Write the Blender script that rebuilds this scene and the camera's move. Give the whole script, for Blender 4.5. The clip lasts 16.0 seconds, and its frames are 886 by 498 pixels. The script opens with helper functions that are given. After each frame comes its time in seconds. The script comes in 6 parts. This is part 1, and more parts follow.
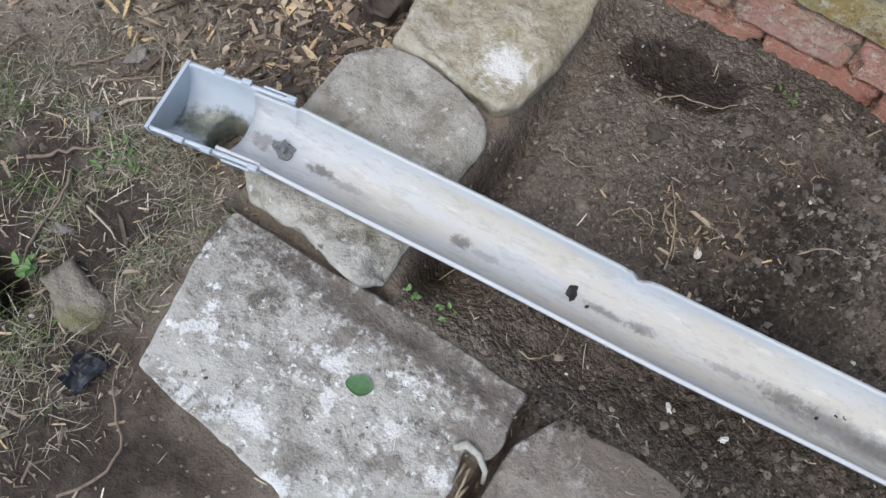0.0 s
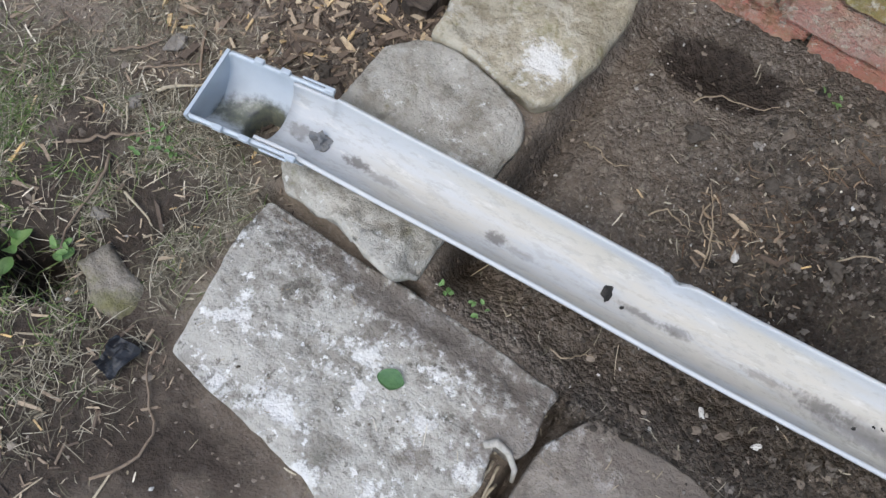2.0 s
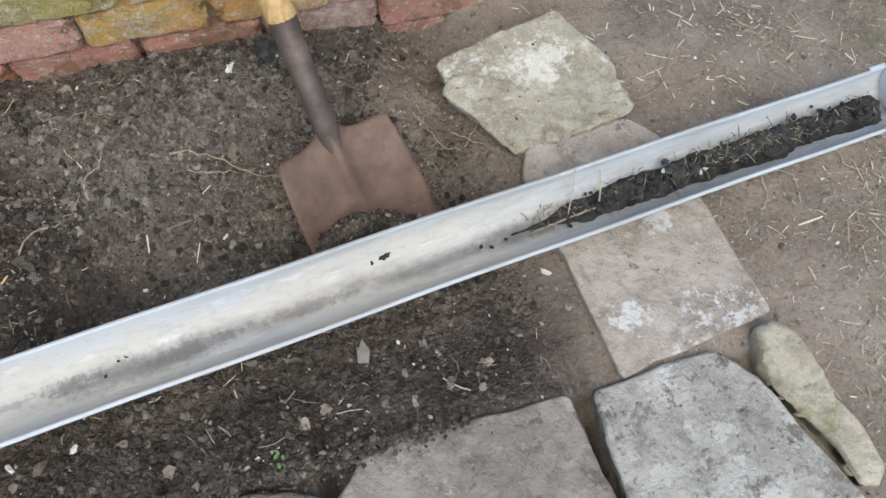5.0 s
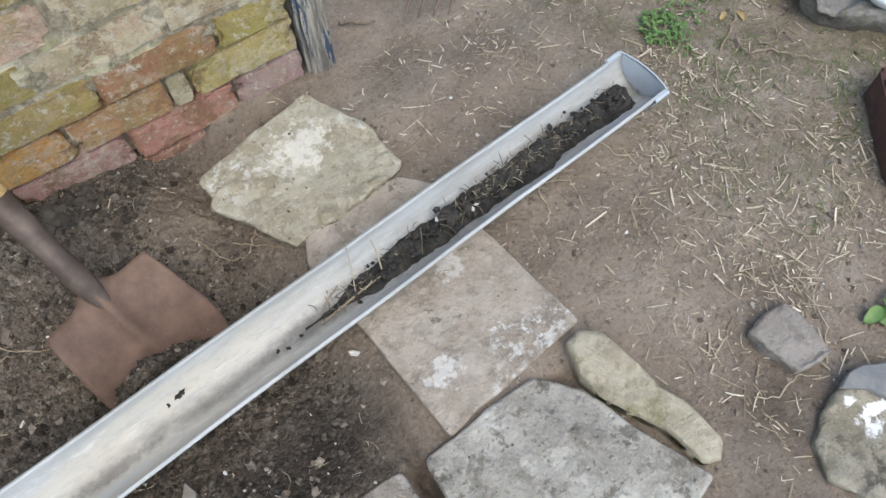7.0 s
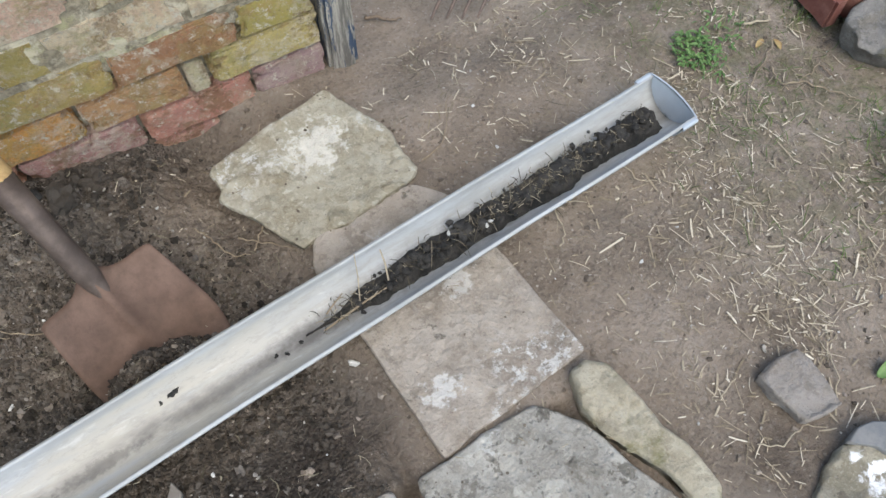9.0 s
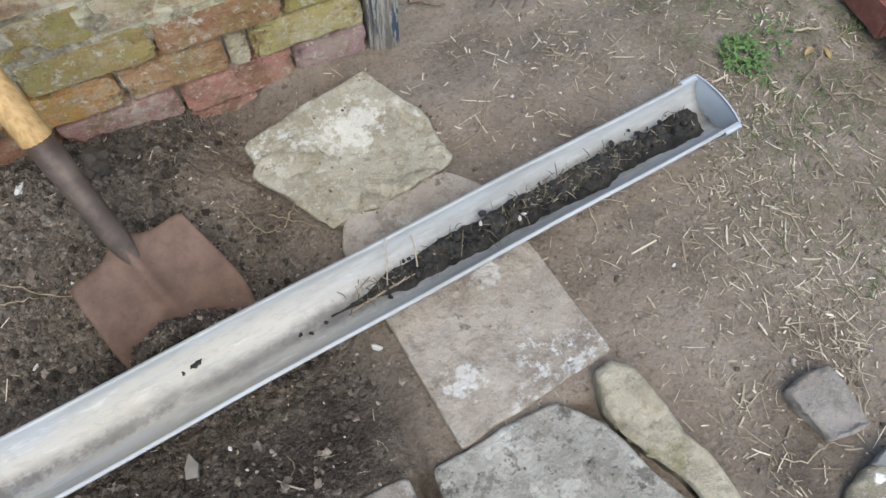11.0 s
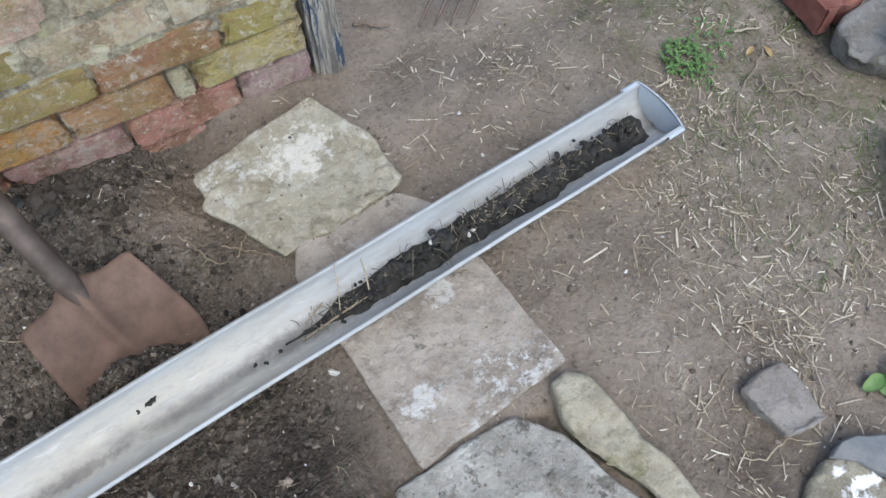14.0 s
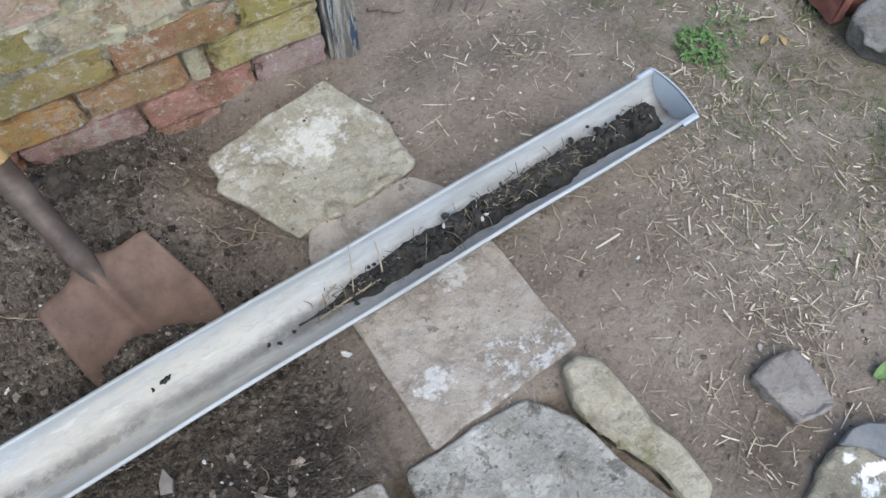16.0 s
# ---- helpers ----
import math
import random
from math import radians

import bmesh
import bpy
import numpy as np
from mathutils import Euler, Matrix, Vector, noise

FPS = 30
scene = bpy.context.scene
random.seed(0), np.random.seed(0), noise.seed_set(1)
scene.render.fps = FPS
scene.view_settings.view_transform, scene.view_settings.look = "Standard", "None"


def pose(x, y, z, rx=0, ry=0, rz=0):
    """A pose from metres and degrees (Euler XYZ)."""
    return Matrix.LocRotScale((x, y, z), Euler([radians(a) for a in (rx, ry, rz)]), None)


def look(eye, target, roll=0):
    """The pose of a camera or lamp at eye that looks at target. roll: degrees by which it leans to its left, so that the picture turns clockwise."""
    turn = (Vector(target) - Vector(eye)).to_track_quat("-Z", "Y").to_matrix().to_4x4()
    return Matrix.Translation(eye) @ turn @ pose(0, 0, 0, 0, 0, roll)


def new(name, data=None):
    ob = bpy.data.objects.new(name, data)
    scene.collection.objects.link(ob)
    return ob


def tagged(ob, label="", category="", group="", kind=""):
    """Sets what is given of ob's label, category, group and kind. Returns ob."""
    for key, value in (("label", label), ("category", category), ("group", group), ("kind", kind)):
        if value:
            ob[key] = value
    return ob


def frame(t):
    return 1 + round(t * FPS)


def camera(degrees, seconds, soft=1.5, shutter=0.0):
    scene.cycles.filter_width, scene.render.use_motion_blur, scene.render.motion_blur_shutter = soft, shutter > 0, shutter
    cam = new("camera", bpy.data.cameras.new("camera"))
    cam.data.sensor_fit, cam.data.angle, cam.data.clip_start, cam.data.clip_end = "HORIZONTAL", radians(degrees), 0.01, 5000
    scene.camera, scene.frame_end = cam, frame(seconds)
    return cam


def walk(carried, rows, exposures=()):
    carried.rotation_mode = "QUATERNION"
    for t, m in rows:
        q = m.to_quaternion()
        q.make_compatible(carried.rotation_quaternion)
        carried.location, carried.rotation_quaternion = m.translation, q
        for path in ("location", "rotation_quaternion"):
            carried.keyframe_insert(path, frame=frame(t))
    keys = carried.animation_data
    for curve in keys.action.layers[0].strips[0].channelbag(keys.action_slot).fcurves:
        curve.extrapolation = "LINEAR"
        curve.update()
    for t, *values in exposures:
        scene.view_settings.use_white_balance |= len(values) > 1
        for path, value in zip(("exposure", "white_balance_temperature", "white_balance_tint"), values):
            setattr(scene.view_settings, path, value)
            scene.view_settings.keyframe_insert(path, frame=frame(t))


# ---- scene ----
cam = camera(62.0, 16.0)
PATH = [
    (0, (0.066, -0.036, 0.945), (-0.258, 0.659, -0.902), 9.2),
    (0.5, (0.066, -0.027, 0.944), (-0.231, 0.63, -0.922), 9.3),
    (1, (0.065, -0.029, 0.947), (-0.249, 0.651, -0.908), 8.9),
    (1.5, (0.057, -0.037, 0.945), (-0.286, 0.651, -0.901), 8.4),
    (2, (0.046, -0.043, 0.94), (-0.31, 0.608, -0.917), 7.5),
    (2.5, (0.066, -0.029, 0.939), (-0.272, 0.594, -0.931), 5.2),
    (3, (0.132, -0.012, 0.942), (-0.123, 0.648, -0.928), 5.5),
    (3.5, (0.211, 0.007, 0.955), (0.021, 0.687, -0.917), 2.8),
    (4, (0.344, 0.027, 0.972), (0.27, 0.762, -0.886), 5.6),
    (4.5, (0.569, 0.075, 0.993), (0.615, 0.799, -0.871), 4.3),
    (5, (0.723, 0.074, 1.011), (1.061, 0.787, -0.827), 10.5),
    (5.2, (0.751, 0.048, 0.998), (1.2, 0.763, -0.815), 11.2),
    (7.3, (0.987, 0.016, 1.033), (1.474, 0.789, -0.746), -1.4),
    (7.5, (0.991, 0.018, 1.026), (1.484, 0.782, -0.755), -0.4),
    (8, (0.994, 0.031, 1.024), (1.506, 0.756, -0.768), 2.0),
    (8.5, (0.988, 0.047, 1.025), (1.469, 0.804, -0.763), 1.2),
    (8.7, (0.993, 0.063, 1.028), (1.466, 0.81, -0.767), 2.2),
    (11, (0.977, 0.078, 1.017), (1.383, 0.822, -0.795), 4.1),
    (11.5, (0.979, 0.077, 1.018), (1.389, 0.822, -0.792), 3.4),
    (12, (0.99, 0.066, 1.022), (1.388, 0.828, -0.784), 1.4),
    (12.5, (1.021, 0.058, 1.027), (1.469, 0.809, -0.771), 2.2),
    (13, (1.036, 0.055, 1.028), (1.507, 0.802, -0.767), 2.8),
    (13.5, (1.037, 0.057, 1.027), (1.494, 0.796, -0.774), 2.7),
    (14, (1.033, 0.061, 1.028), (1.475, 0.816, -0.77), 2.1),
    (14.5, (1.037, 0.052, 1.03), (1.506, 0.803, -0.763), 2.3),
    (15, (1.032, 0.047, 1.028), (1.472, 0.803, -0.771), 1.1),
    (15.5, (1.02, 0.052, 1.028), (1.453, 0.809, -0.771), 1.9),
    (16, (1.015, 0.053, 1.025), (1.438, 0.801, -0.781), 2.0),
]
walk(cam, [(t, look(eye, target, roll)) for t, eye, target, roll in PATH],
     exposures=[(0.0, 1.05, 6450, 8), (3.0, 1.02, 6450, 8), (4.0, 0.92, 6450, 8), (4.5, 1.12, 6500, 7), (5.0, 1.22, 6600, 6), (8.0, 1.17, 6750, 6), (11.0, 1.15, 6700, 6), (12.0, 1.12, 6350, 6), (16.0, 1.13, 6300, 6)])

# ---- light ----
world = bpy.data.worlds.new("world")
scene.world = world
world.use_nodes = True
wn = world.node_tree
sky = wn.nodes.new("ShaderNodeTexSky")
sky.sky_type, sky.sun_disc = "NISHITA", False
sky.sun_elevation, sky.sun_rotation = radians(60), radians(184)
sky.air_density, sky.dust_density, sky.ozone_density = 1.0, 1.8, 1.0
wn.links.new(sky.outputs[0], wn.nodes["Background"].inputs[0])
wn.nodes["Background"].inputs[1].default_value = 0.15
sun = new("sun", bpy.data.lights.new("sun", "SUN"))
sun.data.energy, sun.data.angle, sun.data.color = 0.95, radians(60), (1.0, 0.985, 0.95)
sun.matrix_world = look((0.3, -2.5, 4.8), (0.5, 0.3, 0.0))

# ---- small tools ----


def vnoise(x, y, seed=0):
    """Smooth value noise on a plane, -1 to 1."""
    x, y = np.asarray(x, float), np.asarray(y, float)
    xi, yi = np.floor(x).astype(np.int64), np.floor(y).astype(np.int64)
    xf, yf = x - xi, y - yi

    def h(a, b):
        n = (a * 374761393 + b * 668265263 + seed * 1442695041) & 0x7FFFFFFF
        n = ((n ^ (n >> 13)) * 1274126177) & 0x7FFFFFFF
        return ((n ^ (n >> 16)) & 0xFFFF) / 32767.5 - 1.0

    u, v = xf * xf * (3 - 2 * xf), yf * yf * (3 - 2 * yf)
    return (h(xi, yi) * (1 - u) + h(xi + 1, yi) * u) * (1 - v) + (h(xi, yi + 1) * (1 - u) + h(xi + 1, yi + 1) * u) * v


def fbm(x, y, size, octaves=4, seed=0):
    """Layered noise; size: metres of the largest lumps."""
    total, amp = 0.0, 1.0
    for k in range(octaves):
        f = 2.0**k / size
        total = total + amp * vnoise(x * f + 17.3 * k, y * f - 9.1 * k, seed + k)
        amp *= 0.5
    return total / 1.6


def step(a, b, x):
    t = np.clip((x - a) / (b - a), 0, 1)
    return t * t * (3 - 2 * t)


def hill(x, y, cx, cy, sx, sy):
    return np.exp(-(((x - cx) / sx) ** 2 + ((y - cy) / sy) ** 2))


def mesh_from(name, verts, faces, smooth=True, material=None):
    me = bpy.data.meshes.new(name)
    me.from_pydata([tuple(v) for v in verts] if not isinstance(verts, np.ndarray) else verts.tolist(), [], faces if isinstance(faces, list) else faces.tolist())
    me.validate()
    if smooth:
        me.polygons.foreach_set("use_smooth", [True] * len(me.polygons))
    if material:
        me.materials.append(material)
    me.update()
    return me


def part(name, bm, material, parent, label=""):
    """Links a bmesh or a mesh as one mesh object under a thing."""
    if isinstance(bm, bmesh.types.BMesh):
        me = bpy.data.meshes.new(name)
        bm.to_mesh(me)
        bm.free()
        me.materials.append(material)
    else:
        me = bm
        if material and not me.materials:
            me.materials.append(material)
    ob = new(name, me)
    ob.parent = parent
    if label:
        ob["label"] = label
    return ob


def grid_faces(nu, nv, close_u=False):
    """Quads over nu x nv points, row by row (v runs fastest)."""
    out = []
    for i in range(nu if close_u else nu - 1):
        j = (i + 1) % nu
        for k in range(nv - 1):
            out.append((i * nv + k, j * nv + k, j * nv + k + 1, i * nv + k + 1))
    return out


def tube_mesh(name, points, radii, sides=8, material=None):
    """A round bar along points, closed at both ends."""
    pts = [Vector(p) for p in points]
    verts, faces = [], []
    for i, p in enumerate(pts):
        t = (pts[min(i + 1, len(pts) - 1)] - pts[max(i - 1, 0)]).normalized()
        a = t.orthogonal().normalized() if i == 0 else (a - t * a.dot(t)).normalized()
        b = t.cross(a)
        for k in range(sides):
            w = 2 * math.pi * k / sides
            verts.append(p + (a * math.cos(w) + b * math.sin(w)) * radii[i])
    n = len(pts)
    for i in range(n - 1):
        for k in range(sides):
            m = (k + 1) % sides
            faces.append((i * sides + k, i * sides + m, (i + 1) * sides + m, (i + 1) * sides + k))
    faces += [tuple(range(sides))[::-1], tuple(range((n - 1) * sides, n * sides))]
    return mesh_from(name, verts, faces, True, material)


# ---- materials ----


class Mat:
    """A node material with short-hand for its nodes."""

    def __init__(self, name, rough=0.85, metal=0.0, spec=0.3):
        self.m = bpy.data.materials.new(name)
        self.m.use_nodes = True
        self.t = self.m.node_tree
        self.b = self.t.nodes["Principled BSDF"]
        self.b.inputs["Roughness"].default_value = rough
        self.b.inputs["Metallic"].default_value = metal
        self.b.inputs["Specular IOR Level"].default_value = spec
        self.co = self.node("ShaderNodeTexCoord").outputs["Object"]

    def node(self, kind):
        return self.t.nodes.new(kind)

    def put(self, socket, value):
        if isinstance(value, bpy.types.NodeSocket):
            self.t.links.new(value, socket)
        elif hasattr(value, "__len__") and len(value) == 3 and socket.type == "RGBA":
            socket.default_value = (*value, 1)
        else:
            socket.default_value = value

    def nz(self, scale, detail=5, rough=0.6, co=None, lo=None, hi=None, stretch=None, shift=0.0):
        co = co or self.co
        if stretch or shift:
            mp = self.node("ShaderNodeMapping")
            self.put(mp.inputs[0], co)
            mp.inputs["Scale"].default_value = stretch or (1, 1, 1)
            mp.inputs["Location"].default_value = (shift, shift * 0.7, shift * 0.3)
            co = mp.outputs[0]
        n = self.node("ShaderNodeTexNoise")
        self.put(n.inputs["Vector"], co)
        n.inputs["Scale"].default_value, n.inputs["Detail"].default_value, n.inputs["Roughness"].default_value = scale, detail, rough
        return self.span(n.outputs[0], lo, hi) if lo is not None else n.outputs[0]

    def cells(self, scale, co=None, feature="F1"):
        n = self.node("ShaderNodeTexVoronoi")
        n.feature = feature
        self.put(n.inputs["Vector"], co or self.co)
        n.inputs["Scale"].default_value = scale
        return n.outputs["Distance"]

    def crumbs(self, scale, warp=0.012, grain=60):
        """Crooked cells: the distance from each middle, and a random shade for each."""
        w = self.node("ShaderNodeTexNoise")
        w.inputs["Scale"].default_value, w.inputs["Detail"].default_value = grain, 3
        self.put(w.inputs["Vector"], self.co)
        sc, ad = self.node("ShaderNodeVectorMath"), self.node("ShaderNodeVectorMath")
        sc.operation, ad.operation = "SCALE", "ADD"
        sc.inputs["Scale"].default_value = warp
        self.put(sc.inputs[0], w.outputs["Color"])
        self.put(ad.inputs[0], self.co)
        self.put(ad.inputs[1], sc.outputs[0])
        n = self.node("ShaderNodeTexVoronoi")
        n.inputs["Scale"].default_value = scale
        self.put(n.inputs["Vector"], ad.outputs[0])
        return n.outputs["Distance"], self.node_red(n.outputs["Color"])

    def node_red(self, colour):
        n = self.node("ShaderNodeSeparateColor")
        self.put(n.inputs[0], colour)
        return n.outputs[0]

    def span(self, v, lo, hi, to0=0.0, to1=1.0):
        n = self.node("ShaderNodeMapRange")
        n.interpolation_type = "SMOOTHSTEP"
        for i, x in enumerate((v, lo, hi, to0, to1)):
            self.put(n.inputs[i], x)
        return n.outputs[0]

    def calc(self, op, a, b=0.0):
        n = self.node("ShaderNodeMath")
        n.operation = op
        self.put(n.inputs[0], a)
        self.put(n.inputs[1], b)
        return n.outputs[0]

    def mix(self, f, a, b):
        n = self.node("ShaderNodeMix")
        n.data_type = "RGBA"
        self.put(n.inputs[0], f)
        self.put(n.inputs[6], a)
        self.put(n.inputs[7], b)
        return n.outputs[2]

    def ramp(self, f, *stops):
        n = self.node("ShaderNodeValToRGB")
        while len(n.color_ramp.elements) < len(stops):
            n.color_ramp.elements.new(0.5)
        for e, (p, c) in zip(n.color_ramp.elements, stops):
            e.position, e.color = p, (*c, 1)
        self.put(n.inputs[0], f)
        return n.outputs[0]

    def spot(self, centre, size, ragged=0.5, turn=0.0, soft=0.35, grain=45):
        """A ragged stain: 1 in the middle, 0 outside."""
        mp = self.node("ShaderNodeMapping")
        mp.vector_type = "TEXTURE"
        self.put(mp.inputs[0], self.co)
        mp.inputs["Location"].default_value = centre
        mp.inputs["Rotation"].default_value = (0, 0, radians(turn))
        mp.inputs["Scale"].default_value = size
        ln = self.node("ShaderNodeVectorMath")
        ln.operation = "LENGTH"
        self.put(ln.inputs[0], mp.outputs[0])
        wob = self.calc("MULTIPLY", self.calc("SUBTRACT", self.nz(grain, 4, 0.65), 0.5), ragged * 2.4)
        return self.span(self.calc("ADD", ln.outputs["Value"], wob), 1.0, 1.0 - soft)

    def attr(self, name):
        n = self.node("ShaderNodeAttribute")
        n.attribute_name = name
        return n.outputs["Fac"]

    def island(self):
        return self.node("ShaderNodeNewGeometry").outputs["Random Per Island"]

    def each(self):
        return self.node("ShaderNodeObjectInfo").outputs["Random"]

    def done(self, colour, bump=None, strength=0.5, dist=0.003, rough=None):
        self.put(self.b.inputs["Base Color"], colour)
        if bump is not None:
            n = self.node("ShaderNodeBump")
            n.inputs["Strength"].default_value, n.inputs["Distance"].default_value = strength, dist
            self.put(n.inputs["Height"], bump)
            self.t.links.new(n.outputs[0], self.b.inputs["Normal"])
        if rough is not None:
            self.put(self.b.inputs["Roughness"], rough)
        return self.m


def soil_material():
    k = Mat("soil", 0.95, spec=0.15)
    dug, moss, damp_shade = k.attr("dug"), k.attr("moss"), k.attr("damp_shade")
    big, fine, grit = k.nz(7, 4), k.nz(60, 6, 0.7), k.nz(260, 3, 0.7)
    lump_d, lump_r = k.crumbs(85, 0.02, 70)
    bit_d, bit_r = k.crumbs(210, 0.008, 160)
    dry = k.ramp(big, (0.3, (0.152, 0.12, 0.091)), (0.55, (0.228, 0.184, 0.144)), (0.75, (0.3, 0.252, 0.204)))
    wet = k.ramp(fine, (0.3, (0.031, 0.025, 0.0195)), (0.55, (0.07, 0.0585, 0.0475)), (0.75, (0.125, 0.108, 0.09)))
    wet = k.mix(k.span(lump_r, 0.55, 0.95, 0, 0.4), wet, (0.14, 0.121, 0.1))
    wet = k.mix(k.span(lump_r, 0.3, 0.05, 0, 0.4), wet, (0.022, 0.017, 0.013))
    wet = k.mix(k.nz(13, 6, 0.68, shift=8, lo=0.47, hi=0.6), wet, k.ramp(fine, (0.35, (0.06, 0.048, 0.038)), (0.7, (0.13, 0.11, 0.089))))
    wet = k.mix(k.nz(9, 5, 0.65, shift=17, lo=0.56, hi=0.66), wet, k.ramp(fine, (0.35, (0.024, 0.018, 0.014)), (0.7, (0.06, 0.045, 0.035))))
    c = k.mix(dug, dry, wet)
    c = k.mix(k.span(bit_r, 0.8, 0.94, 0, 0.42), c, (0.27, 0.235, 0.195))
    c = k.mix(k.calc("MULTIPLY", k.span(bit_r, 0.22, 0.08, 0, 0.42), k.span(dug, 0.0, 0.7, 0.6, 1.0)), c, (0.04, 0.032, 0.025))
    c = k.mix(k.span(fine, 0.5, 0.75, 0, 0.4), c, (0.062, 0.047, 0.038))
    c = k.mix(k.span(grit, 0.56, 0.7, 0, 0.6), c, (0.27, 0.235, 0.19))
    c = k.mix(k.calc("MULTIPLY", k.span(k.nz(120, 2, 0.5, shift=4.0), 0.69, 0.75), 0.7), c, (0.42, 0.38, 0.33))
    c = k.mix(k.calc("MULTIPLY", moss, k.nz(35, 4, 0.7, lo=0.42, hi=0.62)), c, (0.085, 0.095, 0.035))
    # wet soil and painted-in shade share this darkening
    c = k.mix(k.calc("MULTIPLY", damp_shade, 0.9), c, k.ramp(fine, (0.35, (0.017, 0.013, 0.01)), (0.7, (0.052, 0.039, 0.031))))
    h = k.calc("ADD", k.calc("ADD", fine, k.calc("MULTIPLY", k.nz(22, 4), 1.2)), k.calc("MULTIPLY", grit, 0.4))
    cell = k.calc("ADD", k.calc("MULTIPLY", lump_d, 1.3), k.calc("MULTIPLY", bit_d, 0.55))
    h = k.calc("SUBTRACT", h, k.calc("MULTIPLY", cell, k.span(dug, 0.0, 0.8, 0.15, 1.0)))
    h = k.calc("MULTIPLY", h, k.span(dug, 0.0, 0.7, 0.85, 1.0))
    return k.done(c, h, 0.85, 0.01)


def stone_material(name, dark, mid, light, white=0.0, blots=0.0, moss=0.0, spots=(), pits=0.0, dirt=0.3, seed=0.0, flecks=()):
    k = Mat(name, 0.9, spec=0.2)
    big, fine, grit = k.nz(9, 5, 0.62, shift=seed), k.nz(48, 6, 0.68, shift=seed), k.nz(230, 4, 0.7, shift=seed)
    c = k.ramp(big, (0.3, dark), (0.5, mid), (0.7, light))
    c = k.mix(k.span(fine, 0.48, 0.7, 0, 0.4), c, dark)
    c = k.mix(k.span(grit, 0.5, 0.7, 0, 0.45), c, light)
    c = k.mix(k.span(k.nz(85, 6, 0.75, shift=seed + 31), 0.44, 0.33, 0, 0.3), c, tuple(0.55 * q for q in dark))
    c = k.mix(k.span(k.nz(20, 7, 0.72, shift=seed + 37), 0.5, 0.56, 0, 0.4), c, light)
    c = k.mix(k.span(k.nz(27, 7, 0.72, shift=seed + 41), 0.55, 0.6, 0, 0.4), c, tuple(0.7 * q for q in dark))
    if white:
        w = k.calc("MULTIPLY", k.nz(42, 8, 0.8, shift=seed + 3, lo=0.5, hi=0.58), k.nz(6, 3, 0.5, shift=seed + 5, lo=0.58 - white * 0.3, hi=0.72 - white * 0.25))
        c = k.mix(k.calc("MULTIPLY", w, 0.8), c, (0.6, 0.59, 0.56))
    if blots:
        c = k.mix(k.calc("MULTIPLY", k.nz(19, 7, 0.7, shift=seed + 8, lo=0.61 - blots * 0.06, hi=0.65 - blots * 0.05), 0.7), c, (0.085, 0.075, 0.06))
    if moss:
        c = k.mix(k.calc("MULTIPLY", k.nz(14, 5, 0.7, shift=seed + 11, lo=0.56 - moss * 0.1, hi=0.7), 0.7), c, (0.12, 0.115, 0.035))
    for i, (scale, lo, hi, colour, amount) in enumerate(flecks):
        c = k.mix(k.calc("MULTIPLY", k.nz(scale, 6, 0.68, shift=seed + 50 + 7 * i, lo=lo, hi=hi), amount), c, colour)
    for centre, size, ragged, colour, amount in spots:
        c = k.mix(k.calc("MULTIPLY", k.spot(centre, size, ragged * 1.5, 0.0, 0.6, 70), amount), c, colour)
    if dirt:
        c = k.mix(k.calc("MULTIPLY", k.nz(12, 6, 0.7, shift=seed + 15, lo=0.55, hi=0.75), dirt), c, (0.105, 0.085, 0.07))
    meso = k.nz(17, 5, 0.6, shift=seed + 21)
    h = k.calc("ADD", k.calc("MULTIPLY", meso, 1.6), k.calc("ADD", fine, k.calc("MULTIPLY", grit, 0.3)))
    shifted = k.node("ShaderNodeVectorMath")
    shifted.operation = "ADD"
    k.put(shifted.inputs[0], k.co)
    warp = k.node("ShaderNodeTexNoise")
    warp.inputs["Scale"].default_value = 11
    k.put(warp.inputs["Vector"], k.co)
    small = k.node("ShaderNodeVectorMath")
    small.operation = "SCALE"
    small.inputs["Scale"].default_value = 0.06
    k.put(small.inputs[0], warp.outputs["Color"])
    k.put(shifted.inputs[1], small.outputs[0])
    h = k.calc("ADD", h, k.calc("MULTIPLY", k.cells(24, shifted.outputs[0]), 0.7))
    if pits:
        h = k.calc("SUBTRACT", h, k.calc("MULTIPLY", k.span(k.cells(70), 0.28, 0.05), pits))
    return k.done(c, h, 1.0, 0.008)


